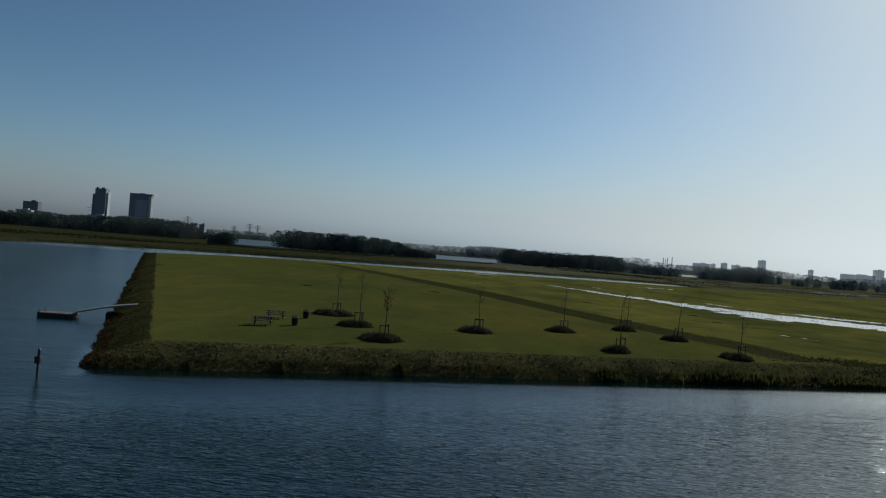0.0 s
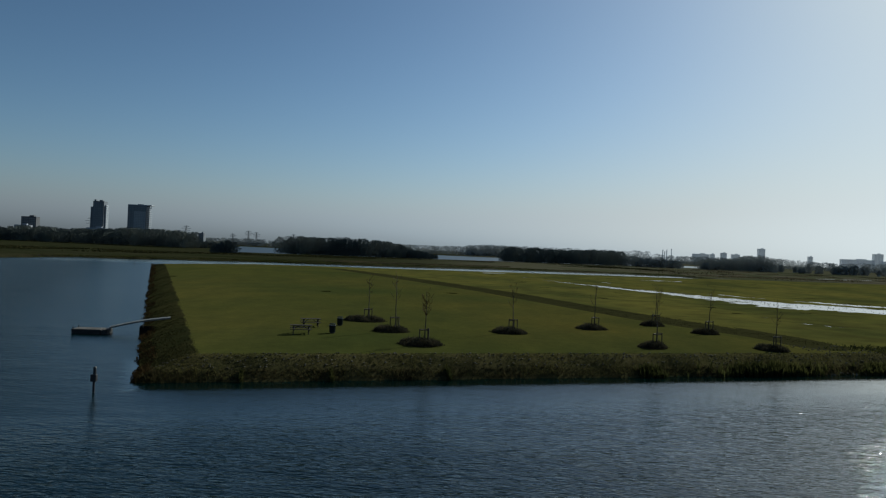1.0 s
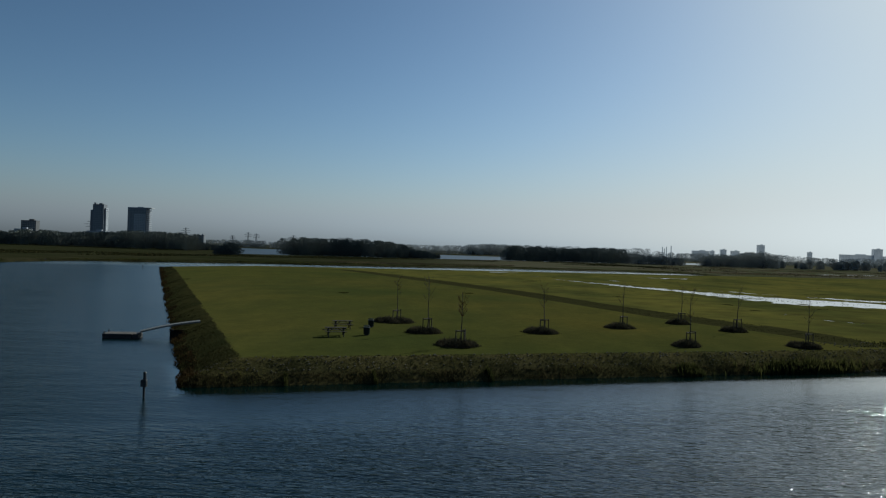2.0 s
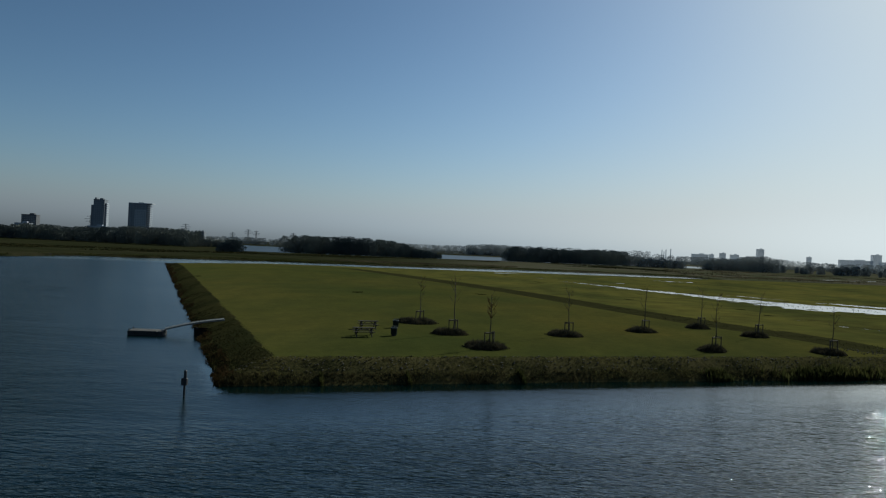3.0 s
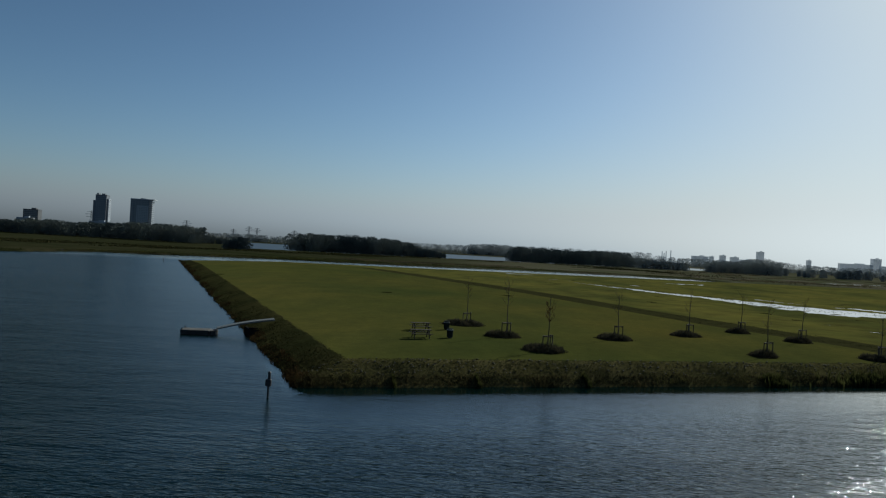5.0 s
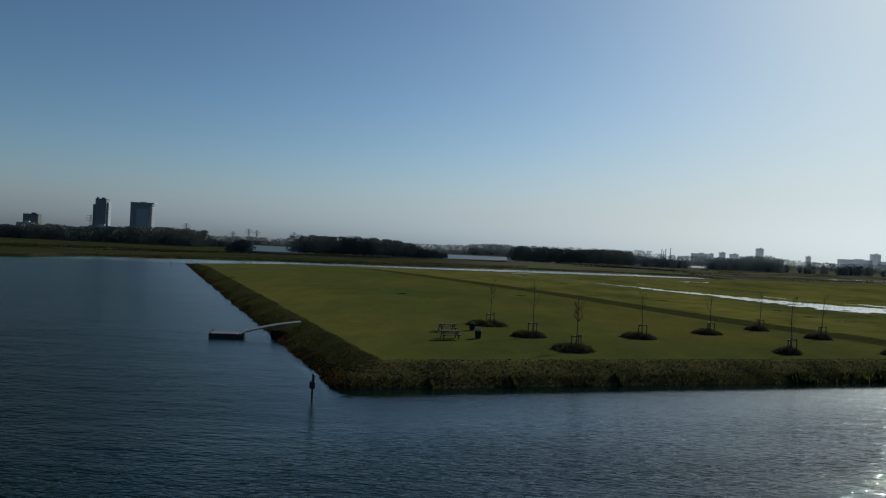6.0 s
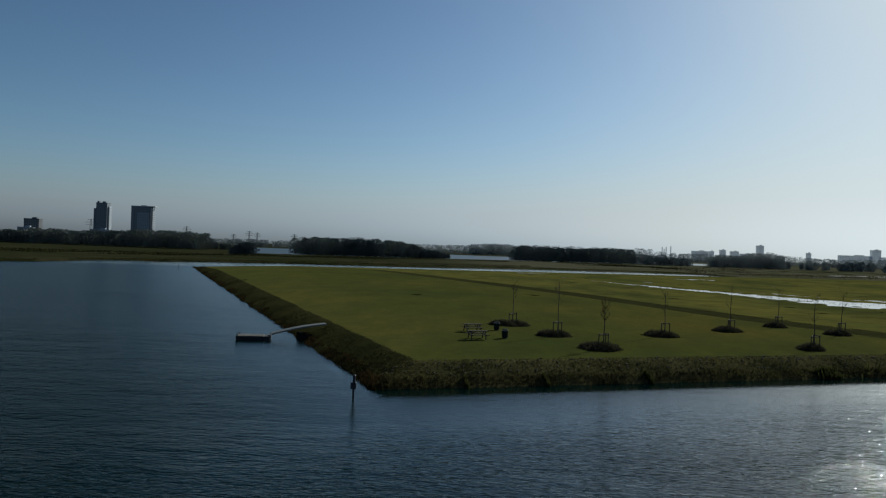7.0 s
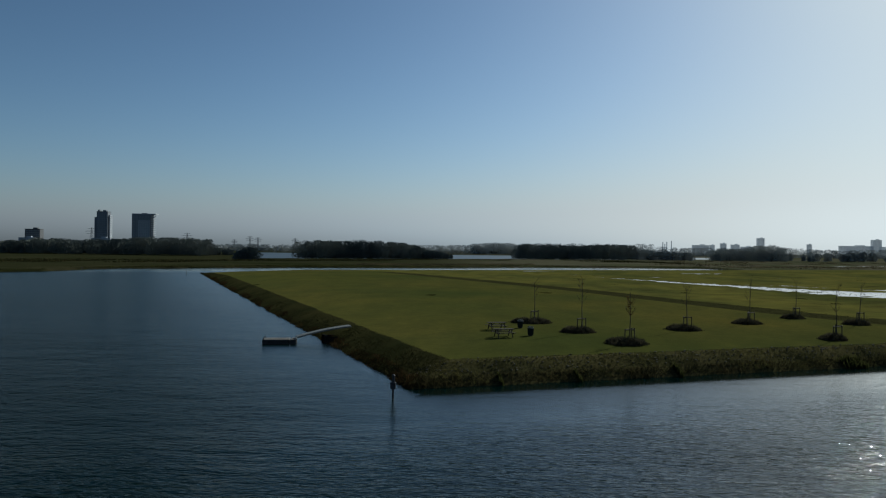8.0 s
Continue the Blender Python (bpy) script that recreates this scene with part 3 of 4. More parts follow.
for i, (x, half, tall) in enumerate(((24, 4.0, 1.0), (12.5, 1.0, 0.8), (-13.0, 0.12, 0.6), (-4.5, 0.14, 0.7), (37, 3.0, 0.9), (-19, 0.1, 0.5))):
    q = np.random.default_rng(40 + i)
    n = int(160 * half + 60)
    s = (x - NEAR_AT[0]) / NEAR_WAY[0] + q.normal(0, half * 0.6, n)
    c = q.uniform(-0.4, 0.8, n)
    xy = NEAR_AT + s[:, None] * NEAR_WAY + c[:, None] * np.array([-NEAR_WAY[1], NEAR_WAY[0]])
    p = np.column_stack([xy, np.maximum(heights_at(xy[:, 0], xy[:, 1]), -0.1)])
    tagged(tufts("reed_clump", p, q.uniform(0.5, 1.0, n) * tall, 0.5, 4, SEDGE, 60 + i), "dark clump of reeds standing in the shallow water", "reeds", "reed clumps", "stuff")
# coarse growth where the ditch meets the bank
g = np.random.default_rng(90)
xy = np.column_stack([g.normal(40.5, 2.6, 800), g.normal(77.6, 1.6, 800)])
keep = (xy[:, 1] - 48.3) * 0.9397 - (xy[:, 0] + 25.4) * 0.342 > 0.4
p = np.column_stack([xy, heights_at(xy[:, 0], xy[:, 1])])[keep]
tagged(tufts("coarse_growth", p, g.uniform(0.08, 0.3, len(p)), 1.6, 5, SEDGE, 91, 0.05), "coarse dark weeds where the ditch meets the bank", "weeds", kind="stuff")
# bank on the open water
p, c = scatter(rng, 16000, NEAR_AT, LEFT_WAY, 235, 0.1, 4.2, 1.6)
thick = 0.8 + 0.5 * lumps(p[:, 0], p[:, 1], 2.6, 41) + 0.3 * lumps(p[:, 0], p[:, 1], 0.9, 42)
tagged(tufts("bank_grass", p, rng.uniform(0.4, 1.0, len(p)) * thick * np.interp(c, [0, 2.5, 4.2], [0.18, 0.10, 0.04]) * (1 + 0.002 * (p[:, 1] - 48)), 1.8, 4, DARK_SHADEGRASS, 3, 0.03), "rough uncut grass on the long side bank, shade in its colour", "grass", kind="stuff")
p, c = scatter(rng, 6000, NEAR_AT, LEFT_WAY, 235, -0.3, 1.3, 1.5)
p = p[lumps(p[:, 0], p[:, 1], 3.5, 45) > c - 0.9]
tall = 0.7 + 0.7 * lumps(p[:, 0], p[:, 1], 2.2, 43)
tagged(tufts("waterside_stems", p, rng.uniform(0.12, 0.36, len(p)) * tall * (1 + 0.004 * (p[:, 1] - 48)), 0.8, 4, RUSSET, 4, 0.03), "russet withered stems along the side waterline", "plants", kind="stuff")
# ditch with coarser growth
spots = []
for a, b in zip(DITCH[1:], DITCH[2:]):
    t = rng.uniform(0, 1, 2600)[:, None]
    across = rng.uniform(-1, 1, 2600) * (a[2] * 0.9)
    spots.append(np.array(a[:2]) * (1 - t) + np.array(b[:2]) * t + across[:, None] * np.array([0.8935, 0.4490]))
xy = np.concatenate(spots)
xy = xy[ripples(xy[:, 0], xy[:, 1], 5, 21) > -0.25]
p = np.column_stack([xy, heights_at(xy[:, 0], xy[:, 1])])
tagged(tufts("ditch_sedge", p, rng.uniform(0.02, 0.07, len(p)), 2.0, 4, DARK_SHADEGRASS, 18, 0.03), "dark coarse sedge along the shallow ditch", "sedge", kind="stuff")
# grass standing up through the pools
spots = []
for pool in POOLS[:1] + POOLS[2:3]:
    for a, b in zip(pool, pool[1:]):
        t = rng.uniform(0, 1, 260)[:, None]
        spots.append(np.array(a[:2]) * (1 - t) + np.array(b[:2]) * t + rng.normal(0, a[2] * 0.75, (260, 2)))
xy = np.concatenate(spots)
xy = xy[ripples(xy[:, 0], xy[:, 1], 3.1, 9) > 0.05]
p = np.column_stack([xy, np.maximum(heights_at(xy[:, 0], xy[:, 1]), 1.30)])
tagged(tufts("pool_grass", p, rng.uniform(0.08, 0.2, len(p)), 1.0, 4, SEDGE, 8, 0.06), "grass standing up through the shallow pools", "grass", kind="stuff")

# reed belts across the water
px, py = zip(*WATERSIDE)
def belt(name, label, n, x0, x1, off0, off1, tall, material, seed, width=0.12, lean=0.5, gaps=-2):
    q = np.random.default_rng(seed)
    x = q.uniform(x0, x1, n)
    y = np.interp(x, px, py) + q.triangular(off0, off0 * 0.6 + off1 * 0.4, off1, n)
    z = heights_at(x, y)
    keep = (z > 0.02) & (lumps(x, y * 0.5, 38, seed) > gaps)
    p = np.column_stack([x, y, z])[keep]
    h = q.uniform(0.6, 1.1, len(p)) * tall * (1 + 0.3 * ripples(p[:, 0], p[:, 1], 35, seed))
    return tagged(tufts(name, p, h, lean, 3, material, seed, width), label, "reeds", "reed belts", "stuff")

belt("reed_belt", "olive reeds along the far waterline", 11000, -420, 122, 0.5, 9, 0.5, SEDGE, 11, 0.09)
belt("reed_belt", "dark line of sedge behind the far waterline", 17000, -420, 140, 130, 250, 0.75, DARK_SHADEGRASS, 12, 0.18, 1.6, -0.25)
belt("reed_belt", "brown reed beds on the far marsh", 9000, -120, 120, 10, 70, 0.45, REED, 13, 0.14, 0.5, -0.1)
belt("reed_belt", "pale reed lines across the far marsh", 9000, 130, 520, 4, 120, 0.6, REED, 14, 0.15, 0.8, -0.1)


# ---- woods and distance ----
def wood(name, trees, clumps, clump, material, seed, label):
    """Many trees as one mesh: tapered trunks and crowns of small leaf clumps. trees: x, y, height, half width."""
    q = np.random.default_rng(seed)
    verts, faces, normals = [], [], []
    for x, y, tall, wide in trees:
        wide = wide * 1.5
        z0 = float(heights_at(np.array([x]), np.array([y]))[0])
        z0 = max(z0, 0.2)
        r = tall * 0.014
        k = len(verts)
        for zz, rr in ((z0 - 0.3, r), (z0 + tall * 0.7, r * 0.4)):
            verts += [(x + rr, y, zz), (x, y + rr, zz), (x - rr, y, zz), (x, y - rr, zz)]
        faces += [(k + i, k + (i + 1) % 4, k + 4 + (i + 1) % 4, k + 4 + i) for i in range(4)]
        n = clumps
        u = q.uniform(0, 1, n)
        level = 0.06 + 0.94 * u
        girth = wide * np.sin(np.pi * np.clip(level * 0.82 + 0.14, 0, 1)) ** 0.5
        lobe = 1 + 0.25 * np.sin(q.uniform(0, 6) + level * 9)
        turn = q.uniform(0, 2 * np.pi, n)
        rad = girth * lobe * np.sqrt(q.uniform(0.15, 1.05, n))
        c = np.stack([x + rad * np.cos(turn), y + rad * np.sin(turn), z0 + level * tall], 1)
        e1 = q.normal(0, 1, (n, 3))
        e1 /= np.linalg.norm(e1, axis=1)[:, None]
        e2 = np.cross(e1, q.normal(0, 1, (n, 3)))
        e2 /= np.linalg.norm(e2, axis=1)[:, None]
        s = (clump * q.uniform(0.5, 1.25, n))[:, None]
        bent = e1 * 0.25
        quad = np.stack([c - e1 * s, c + e2 * s * 0.8 + bent, c + e1 * s, c - e2 * s * 0.9 - bent], 1).reshape(-1, 3)
        k = len(verts)
        # near-side shade put into the normals: all lean away from the sun, slightly rounded
        out = c - np.array([x, y, z0 + tall * 0.45])
        out[:, 2] *= 0.15
        out /= np.linalg.norm(out, axis=1)[:, None] + 1e-6
        out = out * 0.3 + np.array([-0.1, -0.8, 0.1])
        out /= np.linalg.norm(out, axis=1)[:, None]
        flip = np.sum(np.cross(quad.reshape(-1, 4, 3)[:, 1] - quad.reshape(-1, 4, 3)[:, 0], quad.reshape(-1, 4, 3)[:, 2] - quad.reshape(-1, 4, 3)[:, 0]) * out, axis=1) < 0
        quad = np.where(flip[:, None, None], quad.reshape(-1, 4, 3)[:, ::-1], quad.reshape(-1, 4, 3)).reshape(-1, 3)
        normals += [(0, -1, 0)] * (k - len(normals)) + np.repeat(out, 4, axis=0).tolist()
        verts += quad.tolist()
        faces += [(k + 4 * i, k + 4 * i + 1, k + 4 * i + 2, k + 4 * i + 3) for i in range(n)]
    mesh = mesh_from(name, verts, faces, material, smooth=True)
    mesh.normals_split_custom_set_from_vertices(normals)
    return tagged(new(name, mesh), label, "woods", "woods", "stuff")


def row(q, n, x0, x1, y0, y1, depth, profile, wide):
    """Trees between two ends; profile: heights at even steps along the row."""
    s = (np.arange(n) + q.uniform(-0.4, 0.4, n)) / n
    s = np.clip(s, 0, 1)
    back = q.uniform(0, depth, n)
    tall = np.interp(s, np.linspace(0, 1, len(profile)), profile) * np.where(q.uniform(0, 1, n) < 0.35, q.uniform(0.5, 0.85, n), q.uniform(0.92, 1.05, n))
    return [(x0 + (x1 - x0) * t + q.uniform(-2, 2), y0 + (y1 - y0) * t + b, h, wide * h / 15 * q.uniform(0.8, 1.25)) for t, b, h in zip(s, back, tall)]


q = np.random.default_rng(21)
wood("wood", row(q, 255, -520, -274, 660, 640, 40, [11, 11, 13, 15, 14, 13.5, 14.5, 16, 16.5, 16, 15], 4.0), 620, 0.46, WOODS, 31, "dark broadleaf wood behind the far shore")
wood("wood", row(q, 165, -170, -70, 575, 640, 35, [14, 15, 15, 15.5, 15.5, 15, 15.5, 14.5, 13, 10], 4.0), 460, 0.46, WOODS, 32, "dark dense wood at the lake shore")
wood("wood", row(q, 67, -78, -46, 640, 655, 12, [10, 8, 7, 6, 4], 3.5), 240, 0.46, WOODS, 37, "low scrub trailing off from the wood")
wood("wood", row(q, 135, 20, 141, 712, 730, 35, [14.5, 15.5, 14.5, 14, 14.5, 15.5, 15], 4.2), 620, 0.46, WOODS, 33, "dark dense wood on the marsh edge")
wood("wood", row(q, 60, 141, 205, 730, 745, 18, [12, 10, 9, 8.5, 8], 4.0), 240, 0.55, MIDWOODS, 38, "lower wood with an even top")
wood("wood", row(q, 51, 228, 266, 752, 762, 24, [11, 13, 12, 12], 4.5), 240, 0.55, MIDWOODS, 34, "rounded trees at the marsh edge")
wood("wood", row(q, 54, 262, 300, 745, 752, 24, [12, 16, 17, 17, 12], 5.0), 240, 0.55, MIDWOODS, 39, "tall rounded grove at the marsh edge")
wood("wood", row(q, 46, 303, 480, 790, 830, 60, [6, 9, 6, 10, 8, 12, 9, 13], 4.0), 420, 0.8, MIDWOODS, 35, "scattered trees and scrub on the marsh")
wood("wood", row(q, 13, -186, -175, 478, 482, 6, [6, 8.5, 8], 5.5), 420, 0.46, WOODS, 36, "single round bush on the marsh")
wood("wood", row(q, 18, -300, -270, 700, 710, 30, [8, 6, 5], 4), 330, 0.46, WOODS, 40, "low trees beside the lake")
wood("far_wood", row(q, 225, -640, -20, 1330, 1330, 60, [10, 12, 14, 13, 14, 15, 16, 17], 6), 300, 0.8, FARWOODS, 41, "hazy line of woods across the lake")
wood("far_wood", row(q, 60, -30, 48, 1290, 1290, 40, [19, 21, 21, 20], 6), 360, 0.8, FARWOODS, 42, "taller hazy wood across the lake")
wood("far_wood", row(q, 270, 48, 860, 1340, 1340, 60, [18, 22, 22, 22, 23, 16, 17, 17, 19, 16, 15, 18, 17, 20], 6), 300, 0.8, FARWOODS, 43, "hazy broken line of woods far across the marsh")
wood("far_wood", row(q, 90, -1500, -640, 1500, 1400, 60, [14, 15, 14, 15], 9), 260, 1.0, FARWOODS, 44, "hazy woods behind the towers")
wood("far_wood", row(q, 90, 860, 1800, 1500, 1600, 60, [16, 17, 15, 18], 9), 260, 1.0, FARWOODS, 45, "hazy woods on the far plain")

WINDOW = mesh_from("window", [(-0.5, 0.15, -0.5), (0.5, 0.15, -0.5), (0.5, 0.15, 0.5), (-0.5, 0.15, 0.5), (-0.5, -0.06, -0.5), (0.5, -0.06, -0.5), (0.5, -0.06, 0.5), (-0.5, -0.06, 0.5)],
                                                   [(4, 5, 6, 7), (0, 4, 7, 3), (1, 2, 6, 5), (3, 7, 6, 2), (0, 1, 5, 4)], GLASSY)


HAZYWINDOW = WINDOW.copy()
HAZYWINDOW.materials.clear()
HAZYWINDOW.materials.append(FARGLASS)


def windows(parent, x0, x1, y, z0, z1, across, up, fill=0.6, rise=0.55, mesh=WINDOW):
    """Windows on a front that faces the water, a piece each."""
    for j in range(up):
        for i in range(across):
            ob = new("window", mesh)
            ob.parent = parent
            dx, dz = (x1 - x0) / across, (z1 - z0) / up
            ob.matrix_basis = pose(x0 + (i + 0.5) * dx, y, z0 + (j + 0.5) * dz) @ Matrix.Diagonal((dx * fill, 1, dz * rise, 1))


def block(name, label, x, y, w, d, h, material, across, up, turn=0.0, cap=1.2, extra=None):
    z = 0.8
    ob = base(name, pose(x, y, z, 0, 0, turn), label, "building", "", "")
    part("wall", boxed((w, d, h), pose(0, 0, h / 2), 0.15), material, ob)
    roof = part("roof", boxed((w + 0.5, d + 0.5, 0.6), pose(0, 0, h + 0.3), 0.1), material, ob)
    part("rooftop_plant", boxed((w * 0.3, d * 0.4, 2.4), pose(w * 0.12, 0, h + 1.8), 0.1), material, roof)
    windows(ob, -w / 2 + 0.8, w / 2 - 0.8, -d / 2, 2, h - 1, across, up, mesh=HAZYWINDOW if material is CONCRETE else WINDOW)
    if extra:
        extra(ob, w, d, h)
    return ob


def slim_tower(ob, w, d, h):
    part("side_wing", boxed((4.2, d * 0.8, h * 0.86), pose(-w / 2 - 2.1, 0, h * 0.43), 0.1), TOWERDARK, ob, "dark lower wing")
    part("crown", boxed((3.0, d * 0.6, 3.0), pose(-w / 2 + 2.2, 0, h + 2.0), 0.1), TOWERDARK, ob)
    part("glazed_bay", boxed((2.8, d * 0.7, h * 0.92), pose(w / 2 + 1.4, 1, h * 0.46), 0.6), BRICK, ob, "pale curved glazed bay")
    for i in range(19):
        part("balcony", boxed((3.4, d * 0.75, 0.35), pose(w / 2 + 1.7, 0.5, 4 + i * h * 0.92 / 20), 0.05), PALE, ob)


def broad_tower(ob, w, d, h):
    frame_top = part("frame_top", boxed((w + 8.5, d * 0.9, 1.3), pose(3.9, 0, h + 1.2), 0.1), PALE, ob, "pale roof frame jutting out over the side")
    part("frame_post", boxed((0.9, 0.9, 5.5), pose(w / 2 + 7.4, -d * 0.4, h - 1.7), 0.1), PALE, frame_top)
    part("frame_beam", boxed((8.0, 0.9, 0.9), pose(w / 2 + 3.8, -d * 0.4, h - 4.4), 0.1), PALE, frame_top)
    part("front_panel", boxed((w * 0.62, 1.2, h * 0.84), pose(w * 0.16, -d / 2 - 0.6, h * 0.42), 0.1), PANEL, ob, "paler front panel below a dark band")
    windows(ob, -w * 0.12, w * 0.44, -d / 2 - 1.2, 3, h * 0.82, 6, 17)
    for i in range(18):
        balcony = part("balcony", boxed((4.4, d * 0.8, 0.4), pose(w / 2 + 2.2, 0, 4 + i * h / 19), 0.05), PALE, ob)
        part("balcony_rail", boxed((4.4, 0.15, 1.0), pose(w / 2 + 2.2, -d * 0.4, 4.7 + i * h / 19)), PALE, balcony)


block("apartment_tower", "slim dark residential tower with pale glazed bay", -669.5, 1200, 18, 18, 66.5, TOWERDARK, 5, 20, 10, extra=slim_tower)
block("apartment_tower", "broad grey residential tower with jutting roof frame", -600, 1200, 31, 20, 62, TOWERDARK, 6, 19, 8, extra=broad_tower)
block("apartment_block", "dark mid-rise flats above the trees", -794, 1200, 25, 14, 35, DARKBRICK, 8, 10, 8)
block("apartment_block", "low grey houses among trees", -773, 1150, 24, 12, 19.5, BRICK, 7, 6, 8)
block("apartment_block", "low grey terrace at the tower's foot", -640, 1140, 30, 12, 19.8, BRICK, 8, 5, 8)
block("office_block", "small grey block behind the wood", -535, 1320, 10, 12, 20, TOWERDARK, 4, 6)
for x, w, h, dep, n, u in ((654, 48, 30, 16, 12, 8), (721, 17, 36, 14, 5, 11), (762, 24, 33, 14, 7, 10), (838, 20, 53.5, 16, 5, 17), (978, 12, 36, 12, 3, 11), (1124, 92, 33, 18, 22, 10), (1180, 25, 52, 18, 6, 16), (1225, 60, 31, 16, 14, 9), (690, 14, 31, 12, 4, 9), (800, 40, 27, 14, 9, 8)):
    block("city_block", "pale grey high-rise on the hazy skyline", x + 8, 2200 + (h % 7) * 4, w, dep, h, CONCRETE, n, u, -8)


def lattice_pylon(x, y, tall):
    ob = base("power_pylon", pose(x, y, 0.8), "grey steel lattice power pylon on the horizon", "pylon", "power pylons")
    bm = bmesh.new()
    w = tall * 0.09
    for sx in (-1, 1):
        for sy in (-1, 1):
            bar(bm, (sx * w, sy * w, -1), (sx * w * 0.15, sy * w * 0.15, tall), 0.45, 0.3, 4)
    for i in range(7):
        z0, z1 = tall * i / 7, tall * (i + 1) / 7
        a, b = w * (1 - 0.85 * i / 7), w * (1 - 0.85 * (i + 1) / 7)
        for s in (-1, 1):
            bar(bm, (-s * a, -a, z0), (s * b, -b, z1), 0.22, 0.22, 4)
            bar(bm, (-s * a, a, z0), (s * b, b, z1), 0.22, 0.22, 4)
    part("mast", bm, STEEL, ob)
    for z, half in ((0.70, 0.26), (0.82, 0.32), (0.94, 0.2)):
        bm = bmesh.new()
        bar(bm, (-tall * half, 0, tall * z), (tall * half, 0, tall * z), 0.35, 0.35, 4)
        bar(bm, (-tall * half, 0, tall * z), (0, 0, tall * z + 2.2), 0.25, 0.25, 4)
        bar(bm, (tall * half, 0, tall * z), (0, 0, tall * z + 2.2), 0.25, 0.25, 4)
        part("crossarm", bm, STEEL, ob)


for x, tall in ((-772, 43), (-607, 36), (-586, 33), (-648, 27), (-489, 32), (-1026, 54)):
    lattice_pylon(x, 1800, tall)
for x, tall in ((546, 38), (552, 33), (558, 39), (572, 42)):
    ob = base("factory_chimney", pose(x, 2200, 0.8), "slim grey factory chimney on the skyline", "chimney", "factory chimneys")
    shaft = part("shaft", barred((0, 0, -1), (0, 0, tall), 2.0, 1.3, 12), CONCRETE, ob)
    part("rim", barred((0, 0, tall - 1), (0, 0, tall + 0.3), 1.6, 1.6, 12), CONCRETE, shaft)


# ---- young trees in planted beds ----
def young_tree(x, y, tall, seed, leaves):
    q = random.Random(seed)
    z = float(heights_at(np.array([x]), np.array([y]))[0])
    turn = q.uniform(-12, 12)
    bed = base("shrub_bed", pose(x - 0.35, y, z, 0, 0, q.uniform(-25, 25)), "oval bed of low dark shrubs in the lawn", "shrub bed", "planted beds")
    half = 1.95 if seed == 70 else q.uniform(1.45, 1.65) if seed < 75 else q.uniform(1.2, 1.4)
    bm = bmesh.new()
    bmesh.ops.create_uvsphere(bm, u_segments=20, v_segments=8, radius=1, matrix=Matrix.Diagonal((half * 0.85, half * 0.85, 0.12, 1)))
    for v in bm.verts:
        v.co *= 1 + 0.08 * noise.noise(v.co * 1.7 + Vector((seed, 0, 0)))
    part("soil", bm, SOIL, bed)
    n = 1000
    g = np.random.default_rng(seed + 300)
    r, a = half * np.sqrt(g.uniform(0, 1.0, n)) * g.uniform(0.85, 1.2, n), g.uniform(0, 6.283, n)
    dome = np.sqrt(np.clip(1.05 - (r / half) ** 2, 0, 1))
    lump = 1 + 0.35 * np.sin(a * 2 + seed) * (r / half) + 0.2 * np.sin(a * 5 + seed * 2)
    p = np.column_stack([1.12 * r * np.cos(a), 0.92 * r * np.sin(a), np.full(n, 0.02)])
    shrubs = tufts("shrubs", p, (0.12 + 0.44 * dome * lump) * g.uniform(0.7, 1.2, n), 0.9, 5, SHRUB, seed + 200, 0.022)
    shrubs.parent = bed
    tree = base("young_tree", pose(x, y, z, 0, 0, turn), "slender young tree, nearly bare, tied between stakes" if not leaves else "slender young tree with a few brown leaves", "tree", "young trees on the lawn")
    bm = bmesh.new()
    at, r = Vector((0, 0, -0.1)), 0.07
    joints = []
    for i in range(9):
        to = Vector((q.uniform(-0.03, 0.03), q.uniform(-0.03, 0.03), 0)) + Vector((at.x, at.y, (i + 1) * tall / 9))
        bar(bm, at, to, r, r * 0.86, 7)
        at, r = to, r * 0.86
        joints.append((to.copy(), r))
    part("trunk", bm, BARK, tree)
    bm = bmesh.new()
    tips = []
    for k in range(16):
        j, r = joints[q.randrange(4, 9)]
        a, span = q.uniform(0, 6.283), q.uniform(0.35, 0.8)
        elbow = j + Vector((math.cos(a) * span * 0.5, math.sin(a) * span * 0.5, span * 0.55))
        tip = elbow + Vector((math.cos(a) * span * 0.3, math.sin(a) * span * 0.3, span * 0.6))
        bar(bm, j, elbow, r * 0.36, r * 0.22, 5)
        bar(bm, elbow, tip, r * 0.22, 0.004, 4)
        tips += [(elbow, tip), (j, elbow)]
        for s in range(3):
            b = a + q.uniform(-1.2, 1.2)
            root = elbow.lerp(tip, q.uniform(0, 0.7))
            bar(bm, root, root + Vector((math.cos(b) * 0.2, math.sin(b) * 0.2, 0.22)), 0.004, 0.002, 4)
    branches = part("branch_work", bm, BARK, tree)
    if leaves:
        verts, faces = [], []
        for k in range(leaves):
            a, b = q.choice(tips)
            c = a.lerp(b, q.random()) + Vector([q.uniform(-0.1, 0.1) for _ in range(3)])
            e = Vector([q.gauss(0, 1) for _ in range(3)]).normalized() * 0.055
            f = e.orthogonal().normalized() * 0.04
            i = len(verts)
            verts += [c - e, c + f, c + e, c - f]
            faces.append((i, i + 1, i + 2, i + 3))
        lv = new("leaves", mesh_from("leaves", verts, faces, LEAF))
        lv.parent = branches
    # three stakes with rails
    stand = base("tree_stakes", pose(x, y, z, 0, 0, turn + q.uniform(-8, 8)), "three brown wooden stakes with top rails round a young tree", "tree stakes", "tree stakes")
    feet = [(-0.42, -0.26), (0.42, -0.2), (0.1, 0.45)]
    tops = [q.uniform(1.32, 1.48) for _ in feet]
